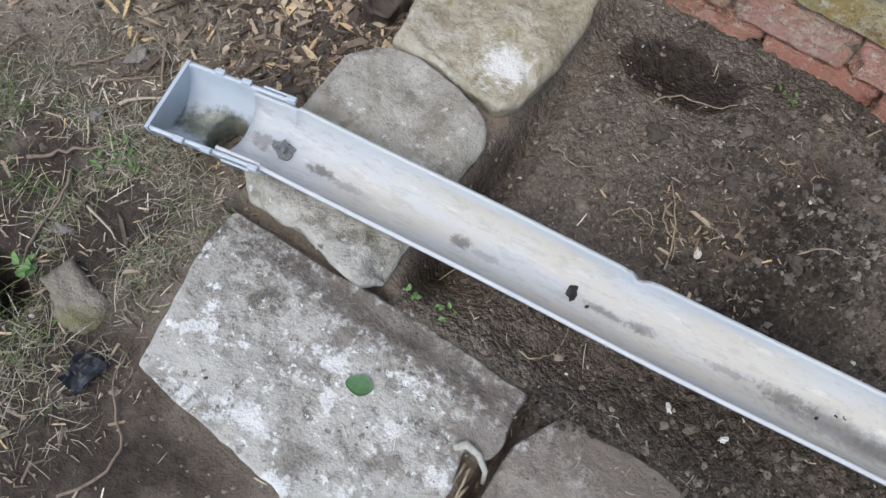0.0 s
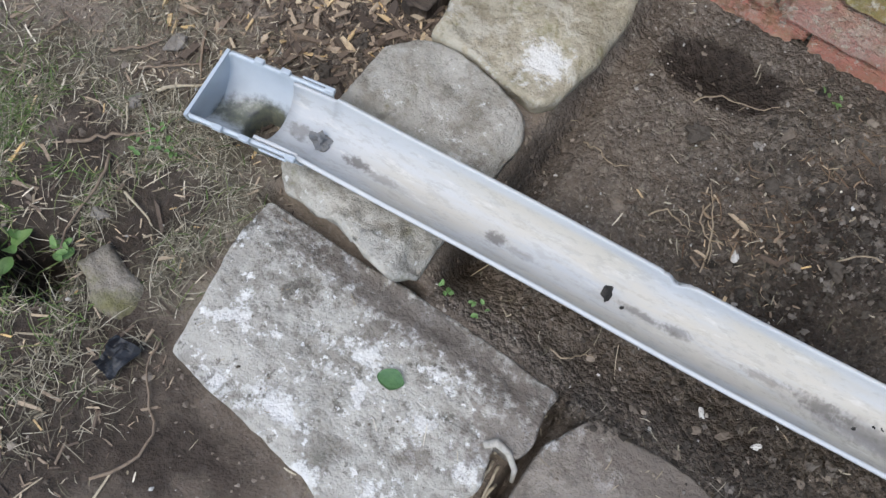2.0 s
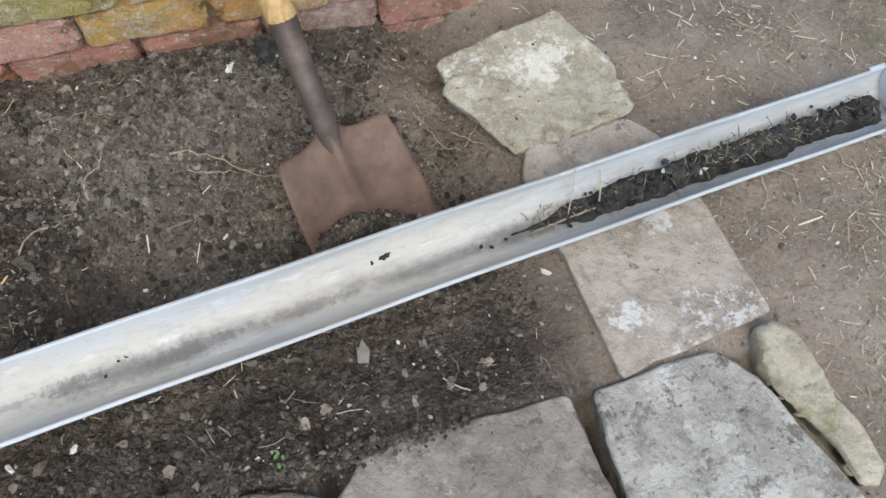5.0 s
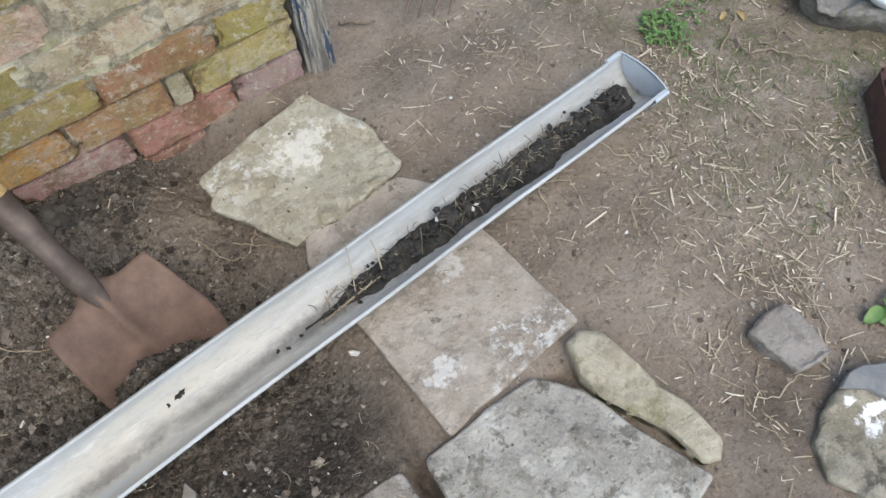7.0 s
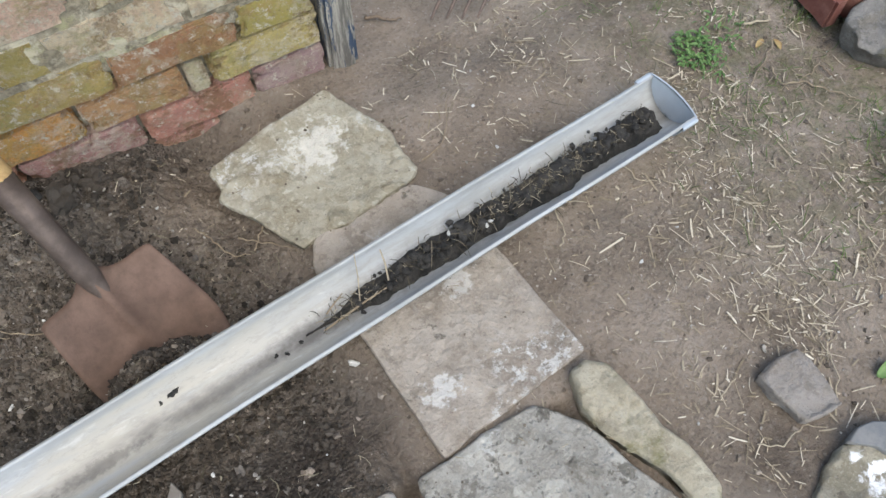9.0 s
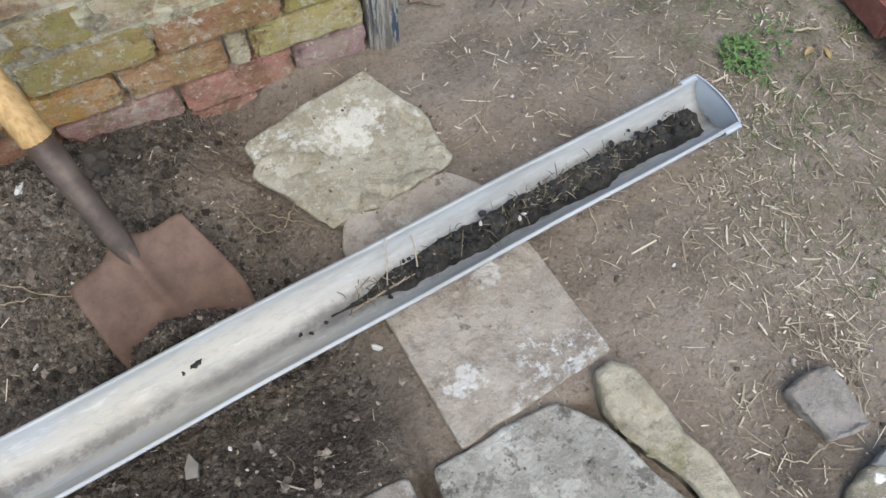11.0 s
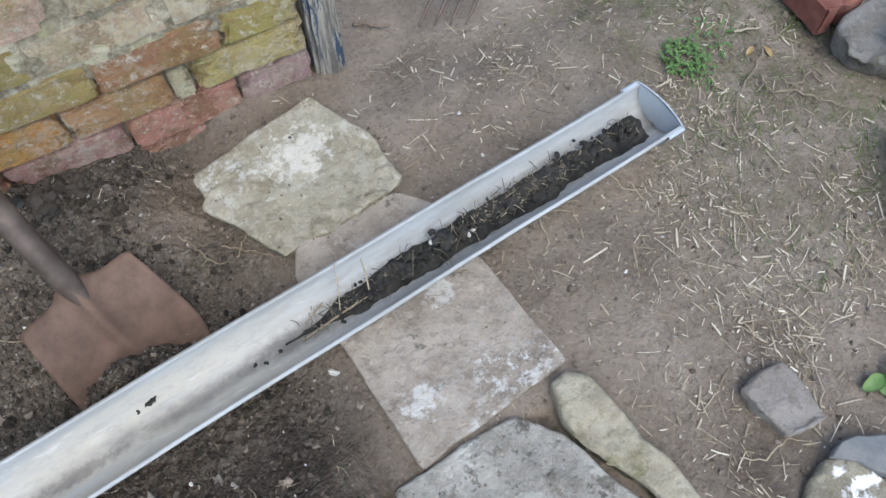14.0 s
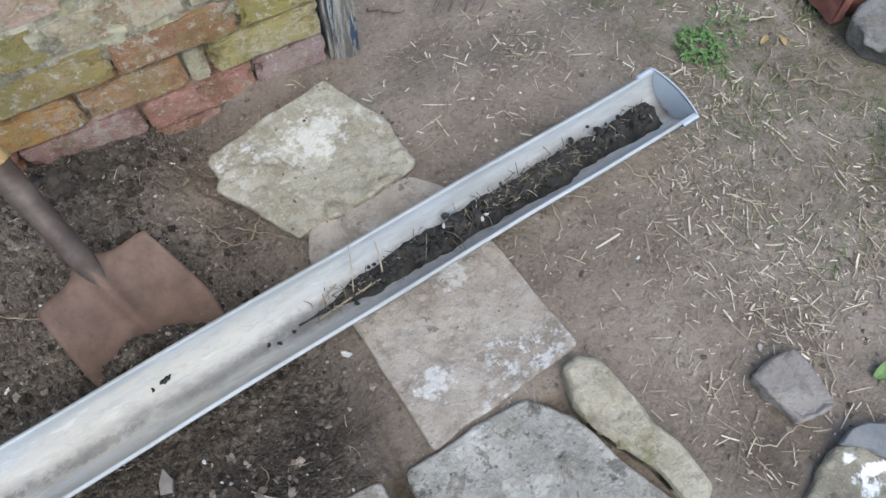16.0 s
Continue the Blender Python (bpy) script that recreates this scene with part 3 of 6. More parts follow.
# Damp soil, plus shade painted in slab gaps, at stones' feet, by the gutter; both holes are coloured darker too
DAMP_SHADE = 0.7 * step(-0.34, -0.46, X) * step(0.34, 0.12, Y) * step(-1.2, -1.0, X) * step(-0.8, -0.5, Y) + 0.35 * hill(X, Y, 1.08, 0.9, 0.14, 0.025) + 1.2 * step(0.3, 0.55, hill(X, Y, 0.045, 0.8, 0.11, 0.07) + 0.12 * fbm(X, Y, 0.05, 3, 93)) + 0.6 * hill(X, Y, 0.74, 0.86, 0.09, 0.05) + 0.75 * hill(X, Y, 0.36, 0.49, 0.15, 0.08) + 0.65 * hill(X, Y, 0.72, 0.31, 0.33, 0.09) + 0.5 * hill(X, Y, 1.0, 0.33, 0.09, 0.1) + 0.35 * hill(X, Y, 0.22, 0.29, 0.25, 0.07) + sum(hill(X, Y, g, 0.06, 0.014, 0.17) for g in (0.113, 0.469, 0.675, 1.042)) + 0.5 * hill(X, Y, 0.32, 0.66, 0.13, 0.12) + 0.95 * hill(X, Y, -0.38, -0.16, 0.2, 0.16) + 0.6 * hill(X, Y, -0.18, -0.14, 0.14, 0.09) + 0.8 * hill(X, Y, -0.11, 0.42, 0.03, 0.25) + 0.5 * hill(X, Y, 0.33, 0.6, 0.05, 0.12) + 0.45 * hill(X, Y, -0.6, 0.1, 0.2, 0.25) + 0.3 * hill(X, Y, 0.99, 0.68, 0.03, 0.06) + 0.8 * hill(X, Y, 0.31, 0.62, 0.045, 0.1) + 0.45 * hill(X, Y, -0.42, 0.55, 0.1, 0.1) + 1.3 * hill(X, Y, -0.575, -0.06, 0.085, 0.06) + 0.5 * hill(X, Y, 1.52, 0.0, 0.07, 0.07) + 0.35 * hill(X, Y, 1.52, -0.08, 0.12, 0.1) + 0.4 * hill(X, Y, 1.52, 0.42, 0.05, 0.04)
layer = ground_mesh.attributes.new("damp_shade", "FLOAT", "POINT")
layer.data.foreach_set("value", np.clip(DAMP_SHADE * (1 + 0.6 * fbm(X, Y, 0.05, 4, 91)), 0, 1).ravel())
layer = ground_mesh.attributes.new("moss", "FLOAT", "POINT")
MOSS = np.clip(step(1.5, 2.0, X) * step(0.1, 0.3, Y) * 0.4 + 0.45 * hill(X, Y, -0.5, 0.08, 0.16, 0.16) + step(2.6, 4, X) + step(-0.8, -2, X) + step(-0.4, -1, Y), 0, 1)
layer.data.foreach_set("value", MOSS.ravel())
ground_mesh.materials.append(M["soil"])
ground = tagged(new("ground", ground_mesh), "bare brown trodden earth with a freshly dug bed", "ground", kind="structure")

# ---- paving stones ----
PLANS, TOPS = [], []


def stone(name, label, category, outline, top, thick, material, seed, edge=0.008, relief=0.003, wobble=0.006, tilt=(0.0, 0.0), group="", flake=0.0, under=0.006, fall=None):
    """A slab or boulder: its plan, height of the top, thickness, worn edges and an uneven face."""
    PLANS.append(outline)
    TOPS.append(top)
    pts = np.array(outline, float)
    centre = pts.mean(0)
    pts = pts - centre
    seg = np.linalg.norm(np.roll(pts, -1, 0) - pts, axis=1)
    total, n = seg.sum(), 168
    at = np.concatenate([[0], np.cumsum(seg)])
    s = np.arange(n) * total / n
    closed = np.vstack([pts, pts[:1]])
    ring = np.stack([np.interp(s, at, closed[:, 0]), np.interp(s, at, closed[:, 1])], -1)
    ring = (np.roll(ring, 1, 0) + 2 * ring + np.roll(ring, -1, 0)) / 4
    out = ring / np.linalg.norm(ring, axis=1, keepdims=True)
    rag = wobble * fbm(ring[:, 0] + seed, ring[:, 1] - seed, 0.06, 4, seed)
    ring = ring + out * rag[:, None]
    rows = []
    for d in (thick, thick * 0.6, thick * 0.3, edge):
        rag2 = 0.5 * wobble * fbm(ring[:, 0] * 2 + d * 30 + seed, ring[:, 1] * 2, 0.05, 3, seed + 5)
        rows.append(np.column_stack([ring + out * (rag2 - under * (d / thick) ** 2)[:, None], np.full(n, -d)]))
    for a in (25, 50, 75, 90):
        inset, down = edge * (1 - math.cos(radians(a))), edge * (1 - math.sin(radians(a)))
        rows.append(np.column_stack([ring - out * inset, np.full(n, -down)]))
    base = ring - out * edge
    for f in (0.96, 0.91, 0.85, 0.78, 0.7, 0.61, 0.51, 0.4, 0.28, 0.16, 0.06):
        rows.append(np.column_stack([base * f, np.zeros(n)]))
    v = np.concatenate(rows)
    nr = len(rows)
    lift = relief * fbm(v[:, 0] + seed, v[:, 1], 0.12, 5, seed + 9) - relief * 0.6 * np.clip(fbm(v[:, 0], v[:, 1] + seed, 0.05, 3, seed + 19), 0, 1)
    lift = lift - flake * step(0.02, 0.06, fbm(v[:, 0] - seed, v[:, 1] * 1.6, 0.16, 4, seed + 29))
    if fall:
        lift = lift - fall(v[:, 0], v[:, 1])
    v[:, 2] += np.where(v[:, 2] > -edge * 1.01, lift, 0) + tilt[0] * v[:, 0] + tilt[1] * v[:, 1]
    faces = []
    for r in range(nr - 1):
        for k in range(n):
            m = (k + 1) % n
            faces.append((r * n + k, r * n + m, (r + 1) * n + m, (r + 1) * n + k))
    mid = len(v)
    v = np.vstack([v, [[0, 0, v[-n:, 2].mean()]]])
    faces += [((nr - 1) * n + k, (nr - 1) * n + (k + 1) % n, mid) for k in range(n)]
    area = sum(ring[i, 0] * ring[(i + 1) % n, 1] - ring[(i + 1) % n, 0] * ring[i, 1] for i in range(n))
    if area < 0:
        faces = [f[::-1] for f in faces]
    ob = new(name, mesh_from(name, v, faces, True, material))
    ob.location = (centre[0], centre[1], top)
    return tagged(ob, label, category, group)


GREY = dict(dark=(0.18, 0.164, 0.136), mid=(0.285, 0.266, 0.23), light=(0.4, 0.38, 0.335))
BUFF = dict(dark=(0.2, 0.17, 0.135), mid=(0.3, 0.265, 0.225), light=(0.4, 0.365, 0.32))
CREAM = dict(dark=(0.23, 0.2, 0.14), mid=(0.34, 0.31, 0.235), light=(0.46, 0.43, 0.35))
YELLOW = dict(dark=(0.215, 0.185, 0.13), mid=(0.34, 0.3, 0.22), light=(0.44, 0.4, 0.31))
WHITE = (0.62, 0.61, 0.58)

stone("stone_slab", "grey stone slab with white lichen and dark blotches on bare earth", "stone slab",
      [(-0.333, -0.036), (-0.375, 0.156), (-0.38, 0.205), (-0.253, 0.209), (-0.134, 0.218), (0.1, 0.216), (0.11, 0.13), (0.103, 0.11), (0.07, 0.114), (0.08, 0.06), (0.05, -0.04), (0.02, -0.1), (-0.09, -0.062)],
      0.0, 0.06, stone_material("lichened_grey_stone", (0.17, 0.155, 0.128), (0.285, 0.265, 0.228), (0.41, 0.39, 0.345), white=0.3, blots=0.3, dirt=0.3, pits=0.12, seed=1.0,
      flecks=[(17, 0.5, 0.56, (0.42, 0.4, 0.355), 0.7), (19, 0.56, 0.61, (0.64, 0.63, 0.6), 0.75), (40, 0.6, 0.64, (0.1, 0.09, 0.075), 0.7), (21, 0.62, 0.66, (0.115, 0.1, 0.085), 0.8), (60, 0.6, 0.63, (0.7, 0.69, 0.66), 0.8)],
      spots=[((0.0, 0.1, 0), (0.4, 0.045, 0.1), 0.7, (0.12, 0.098, 0.08), 0.85), ((0.17, 0.03, 0), (0.09, 0.08, 0.1), 0.8, (0.15, 0.125, 0.105), 0.7), ((-0.1, -0.1, 0), (0.05, 0.02, 0.1), 0.8, WHITE, 0.9), ((-0.02, -0.15, 0), (0.03, 0.025, 0.1), 0.8, WHITE, 0.9), ((0.08, -0.05, 0), (0.03, 0.022, 0.1), 0.8, (0.13, 0.11, 0.09), 0.7), ((-0.06, 0.05, 0), (0.018, 0.03, 0.1), 0.8, (0.13, 0.11, 0.09), 0.7)]),
      11, 0.006, 0.004, group="stones round the bed", flake=0.002, fall=lambda x, y: 0.012 * step(0.07, 0.11, y + 0.012 * fbm(x, y, 0.07, 3, 5)))
stone("stone_slab", "brownish-grey stone slab dusted with soil beside the bed", "stone slab",
      [(0.122, 0.02), (0.121, 0.155), (0.16, 0.216), (0.25, 0.224), (0.445, 0.218), (0.46, 0.118), (0.462, -0.06), (0.16, -0.08)],
      -0.002, 0.05, stone_material("soiled_grey_stone", (0.14, 0.117, 0.094), (0.205, 0.178, 0.15), (0.29, 0.26, 0.222), white=0.25, dirt=0.8, seed=4.0, spots=[((0.02, 0.11, 0), (0.26, 0.08, 0.1), 0.6, (0.125, 0.102, 0.083), 0.85), ((0.11, 0.035, 0), (0.13, 0.05, 0.1), 0.6, (0.4, 0.365, 0.315), 0.85)]), 12, 0.005, 0.003, flake=0.004, group="stones round the bed")
stone("stone_slab", "grey stone slab half covered with loose soil", "stone slab",
      [(0.482, -0.05), (0.476, 0.118), (0.488, 0.205), (0.56, 0.2), (0.63, 0.185), (0.672, 0.16), (0.668, -0.06)],
      -0.006, 0.045, stone_material("buried_grey_stone", (0.13, 0.115, 0.095), (0.2, 0.18, 0.155), (0.29, 0.27, 0.235), white=0.3, dirt=1.0, seed=6.5, spots=[((0.0, 0.06, 0), (0.1, 0.07, 0.1), 0.9, (0.125, 0.102, 0.083), 0.8)]), 13, 0.007, 0.004, group="stones round the bed")
stone("stone_slab", "plain greyish-brown stone slab with a squared corner", "stone slab",
      [(0.682, -0.05), (0.68, 0.16), (0.72, 0.207), (0.79, 0.216), (1.022, 0.214), (1.037, 0.06), (1.036, -0.06)],
      0.0, 0.05, stone_material("drab_grey_stone", (0.145, 0.122, 0.098), (0.215, 0.186, 0.155), (0.29, 0.26, 0.222), white=0.2, blots=0.3, dirt=0.7, seed=8.0, spots=[((-0.08, 0.11, 0), (0.16, 0.035, 0.1), 0.8, (0.125, 0.102, 0.083), 0.75)]), 14, 0.006, 0.003, group="stones round the bed")
stone("stone_slab", "grey pitted stone slab with a broken corner", "stone slab",
      [(1.046, 0.03), (1.058, 0.207), (1.16, 0.218), (1.248, 0.216), (1.298, 0.162), (1.372, -0.028), (1.27, -0.06), (1.06, -0.05)],
      0.002, 0.05, stone_material("mottled_grey_stone", **GREY, white=0.2, blots=0.3, dirt=0.4, pits=0.3, seed=10.0, flecks=[(22, 0.56, 0.61, (0.12, 0.105, 0.085), 0.65), (14, 0.55, 0.6, (0.44, 0.42, 0.37), 0.6), (38, 0.62, 0.66, (0.09, 0.08, 0.065), 0.7)]), 15, 0.006, 0.004, flake=0.002, group="stones round the bed")
stone("stone_slab", "smooth pinkish-buff stone slab with white stains under the gutter", "stone slab",
      [(1.103, 0.214), (1.36, 0.252), (1.33, 0.462), (1.309, 0.578), (1.268, 0.62), (1.169, 0.615), (1.087, 0.602), (1.064, 0.559), (1.08, 0.428)],
      0.0, 0.035, stone_material("pinkish_buff_stone", (0.205, 0.17, 0.135), (0.32, 0.275, 0.225), (0.4, 0.352, 0.298), white=0.3, blots=0.15, dirt=0.4, seed=12.0,
      spots=[((0.05, -0.04, 0), (0.03, 0.035, 0.1), 0.9, WHITE, 0.5), ((-0.05, -0.185, 0), (0.035, 0.025, 0.1), 0.9, WHITE, 0.6)]), 16, 0.004, 0.0015, 0.003, group="stones round the bed")
stone("stone_slab", "rough cream sandstone flag with a white flaked patch by the wall", "stone slab",
      [(0.985, 0.792), (1.033, 0.812), (1.218, 0.85), (1.268, 0.752), (1.293, 0.639), (1.261, 0.624), (1.096, 0.6), (1.068, 0.597), (1.023, 0.674), (0.987, 0.728), (0.993, 0.754)],
      0.008, 0.04, stone_material("cream_sandstone", **CREAM, white=0.2, dirt=0.25, seed=14.0,
      spots=[((0.05, 0.045, 0), (0.06, 0.05, 0.1), 1.0, (0.62, 0.6, 0.54), 0.65)], flecks=[(20, 0.56, 0.62, (0.22, 0.185, 0.12), 0.55), (34, 0.6, 0.64, (0.5, 0.47, 0.39), 0.6)]), 17, 0.005, 0.007, 0.012, flake=0.008, under=0.014, group="stones round the bed")
stone("boulder", "rounded grey-brown boulder carrying the gutter", "stone",
      [(-0.39, 0.25), (-0.385, 0.373), (-0.392, 0.49), (-0.36, 0.535), (-0.306, 0.55), (-0.218, 0.541), (-0.155, 0.522), (-0.141, 0.479), (-0.14, 0.406), (-0.138, 0.285), (-0.134, 0.226), (-0.159, 0.203), (-0.28, 0.224), (-0.355, 0.222)],
      0.026, 0.09, stone_material("brown_grey_boulder", (0.19, 0.17, 0.135), (0.3, 0.28, 0.24), (0.42, 0.4, 0.355), white=0.35, dirt=0.35, moss=0.12, seed=16.0, flecks=[(13, 0.53, 0.6, (0.4, 0.385, 0.345), 0.6), (30, 0.6, 0.66, (0.13, 0.11, 0.09), 0.4), (55, 0.62, 0.65, (0.6, 0.59, 0.56), 0.7)]), 18, 0.007, 0.012, 0.008, flake=0.01, under=0.03, fall=lambda x, y: 0.75 * np.maximum(0, x - 0.075 - 0.02 * fbm(x, y, 0.08, 3, 61)) + 0.5 * np.maximum(0, -y - 0.13) * (x < 0.02), group="stones round the bed")
stone("boulder", "yellowish squared boulder with a white painted patch", "stone",
      [(-0.345, 0.553), (-0.37, 0.641), (-0.36, 0.86), (-0.15, 0.9), (-0.118, 0.78), (-0.118, 0.68), (-0.128, 0.575), (-0.155, 0.548)],
      0.03, 0.1, stone_material("yellow_grey_boulder", **YELLOW, white=0.3, dirt=0.3, moss=0.4, seed=18.0,
      spots=[((0.035, -0.075, 0), (0.05, 0.04, 0.2), 0.6, WHITE, 0.85)], flecks=[(26, 0.6, 0.66, (0.13, 0.115, 0.075), 0.35), (15, 0.55, 0.6, (0.43, 0.4, 0.33), 0.6)]), 19, 0.01, 0.01, 0.007, flake=0.006, under=0.03, fall=lambda x, y: 0.5 * np.maximum(0, x - 0.075), group="stones round the bed")
stone("edging_stone", "long worn yellow sandstone kerb stone lying in the earth", "stone",
      [(1.318, 0.233), (1.344, 0.24), (1.37, 0.221), (1.383, 0.15), (1.389, 0.108), (1.408, 0.067), (1.415, -0.002), (1.395, -0.02), (1.37, -0.01), (1.355, 0.06), (1.338, 0.091), (1.314, 0.137), (1.303, 0.184)],
      0.018, 0.06, stone_material("yellow_sandstone", **YELLOW, white=0.1, moss=0.3, dirt=0.4, seed=20.0), 20, 0.013, 0.006, 0.004, flake=0.004, group="stones round the bed")
stone("rock", "small angular grey rock lying on strawy earth", "stone",
      [(1.554, 0.097), (1.593, 0.108), (1.633, 0.103), (1.641, 0.082), (1.639, 0.046), (1.633, 0.009), (1.608, 0.005), (1.569, 0.011), (1.564, 0.044), (1.556, 0.064)],
      0.012, 0.04, stone_material("brown_rock", (0.17, 0.145, 0.12), (0.24, 0.21, 0.18), (0.31, 0.28, 0.25), dirt=0.3, seed=22.0), 21, 0.006, 0.006, 0.004, flake=0.005)
stone("painted_rock", "cream rock splashed with white paint", "stone",
      [(1.519, -0.069), (1.555, -0.046), (1.595, -0.038), (1.632, -0.051), (1.66, -0.1), (1.69, -0.2), (1.53, -0.19), (1.5, -0.12)],
      0.006, 0.06, stone_material("paint_splashed_stone", (0.16, 0.14, 0.1), (0.25, 0.225, 0.17), (0.38, 0.35, 0.28), white=0.2, dirt=0.6, seed=24.0,
      flecks=[(24, 0.55, 0.6, (0.1, 0.085, 0.065), 0.7)], spots=[((0.04, 0.015, 0), (0.03, 0.013, 0.2), 0.9, (0.85, 0.85, 0.85), 1.0), ((0.015, 0.045, 0), (0.013, 0.008, 0.2), 0.7, (0.85, 0.85, 0.85), 1.0), ((0.02, 0.0, 0), (0.02, 0.012, 0.2), 0.9, (0.8, 0.8, 0.8), 0.9)]), 22, 0.008, 0.008, 0.008, flake=0.006)
stone("slate_piece", "flat grey slate fragment leaning on a rock", "stone",
      [(1.598, -0.036), (1.622, -0.026), (1.647, -0.027), (1.69, -0.05), (1.72, -0.085), (1.69, -0.12), (1.65, -0.095), (1.628, -0.06)], 0.016, 0.03, M["slate"], 23, 0.003, 0.002, 0.006)
stone("rock", "mossy half-buried stone at a hole's edge", "stone",
      [(-0.53, -0.02), (-0.505, 0.026), (-0.43, 0.012), (-0.378, -0.03), (-0.415, -0.05), (-0.47, -0.045)],
      0.0, 0.06, stone_material("mossy_brown_stone", (0.14, 0.12, 0.095), (0.2, 0.175, 0.14), (0.27, 0.24, 0.2), moss=0.9, dirt=0.4, seed=26.0), 24, 0.022, 0.01, 0.012, under=0.02, fall=lambda x, y: 0.5 * np.maximum(0, x - 0.02))
stone("boulder", "rough grey rock lying in grass", "stone",
      [(2.085, 0.53), (2.12, 0.55), (2.22, 0.56), (2.33, 0.49), (2.33, 0.36), (2.22, 0.35), (2.13, 0.425), (2.085, 0.48)],
      0.05, 0.08, stone_material("rough_grey_rock", (0.13, 0.12, 0.105), (0.2, 0.185, 0.165), (0.28, 0.265, 0.24), dirt=0.3, moss=0.2, seed=28.0), 25, 0.009, 0.009, 0.01, flake=0.012, under=0.03)

# ---- gutter ----
G0, G1 = Vector((-0.514, 0.2795, 0.083)), Vector((1.704, 0.531, 0.062))
GL = (G1 - G0).length
along = (G1 - G0).normalized()
side = Vector((0, 0, 1)).cross(along).normalized()
GM = Matrix((along, side, along.cross(side))).transposed().to_4x4()
GM.translation = G0
gutter = new("rain_gutter")
gutter.matrix_world = GM
tagged(gutter, "weathered light grey half-round plastic gutter laid across the stones", "gutter")


def trough(xs, half, depth, wall, lip=0.004, bite=None, drop=None, tail=0.0):
    """A half-round channel along x with rolled rims; rim at z = 0."""
    prof = [(-half - lip, -0.004), (-half - lip, 0.0), (-half + 0.001, 0.0015)]
    for k in range(33):
        a = math.pi + math.pi * k / 32
        prof.append(((half - wall) * math.cos(a), (depth - wall) * math.sin(a) * (1 - 0.06 * abs(math.cos(a)))))
    prof += [(half - 0.001, 0.0015), (half + lip, 0.0), (half + lip, -0.004)]
    for k in range(33):
        a = 2 * math.pi - math.pi * k / 32
        prof.append((half * math.cos(a), depth * math.sin(a) - (0.004 if k in (0, 32) else 0)))
    prof = np.array(prof)
    np_ = len(prof)
    v = np.zeros((len(xs), np_, 3))
    for i, x in enumerate(xs):
        bend = 0.0012 * math.sin(x * 5.1) + 0.0008 * math.sin(x * 13.7 + 1)
        v[i, :, 0], v[i, :, 1], v[i, :, 2] = x, prof[:, 0] + bend, prof[:, 1] + 0.0008 * math.sin(x * 7.3)
        if x < tail:
            v[i, :, 1] = v[i, :, 1] * 0.94 + min(0.0, x - tail + 0.012) * 0.0975
            v[i, :, 2] -= 0.0012
        if bite and bite[0] < x < bite[1]:
            cut = bite[2] * (0.6 + 0.4 * math.sin(x * 190))
            hit = (prof[:, 0] > 0)
            v[i, hit, 2] = np.minimum(v[i, hit, 2], -cut)
        if drop is not None:
            r = np.hypot(x - drop[0], prof[:, 0] - drop[1])
            v[i, :, 2] -= np.where((r < drop[2]) & (prof[:, 1] < -0.02), drop[3], 0.010 * np.exp(-((r / (drop[2] * 1.6)) ** 2)) * (prof[:, 1] < -0.02))
    n = len(xs)
    faces = []
    for i in range(n - 1):
        for k in range(np_):
            m = (k + 1) % np_
            faces.append((i * np_ + k, i * np_ + m, (i + 1) * np_ + m, (i + 1) * np_ + k))
    if drop is not None:
        low = v.reshape(-1, 3)[:, 2] < -0.075
        faces = [q for q in faces if not all(low[a] for a in q)]
    # end walls of the plastic's thickness
    for i in (0, n - 1):
        for k in range(3, 35):
            quad = (i * np_ + k, i * np_ + k + 1, i * np_ + 38 + 34 - k, i * np_ + 38 + 35 - k)
            faces.append(quad)
    return v.reshape(-1, 3), faces


xs = sorted(set(np.round(np.concatenate([np.arange(0.097, GL, 0.02), [GL, 0.1615, 0.1625], np.arange(0.645, 0.7, 0.004)]), 4)))
v, f = trough(xs, 0.0505, 0.053, 0.0022, 0.0035, bite=(0.648, 0.69, 0.013), tail=0.162)
part("channel", mesh_from("channel", v, f, True), M["gutter"], gutter)
v, f = trough(list(np.arange(-0.002, 0.162, 0.004)), 0.0555, 0.06, 0.003, 0.003, drop=(0.078, -0.004, 0.03, 0.04))
outlet = part("outlet", mesh_from("outlet", v, f, True), M["outlet"], gutter, "pale blue-grey outlet socket with a mossy drain hole")
outlet.matrix_local = pose(0.15, 0, 0) @ pose(0, 0, 0, 0, 0, 5.6) @ pose(-0.15, 0, 0)


def half_disc(x0, x1, half, depth, name, material, parent, label=""):
    """A half-round end wall between two places along the gutter."""
    vv, ff, n = [], [], 25
    for x in (x0, x1):
        for k in range(n):
            a = math.pi + math.pi * k / (n - 1)
            vv.append((x, half * math.cos(a), depth * math.sin(a) + 0.002))
    ff.append(tuple(range(n)))
    ff.append(tuple(range(n, 2 * n))[::-1])
    for k in range(n):
        m = (k + 1) % n
        ff.append((k, k + n, m + n, m))
    return part(name, mesh_from(name, vv, ff, False), material, parent, label)


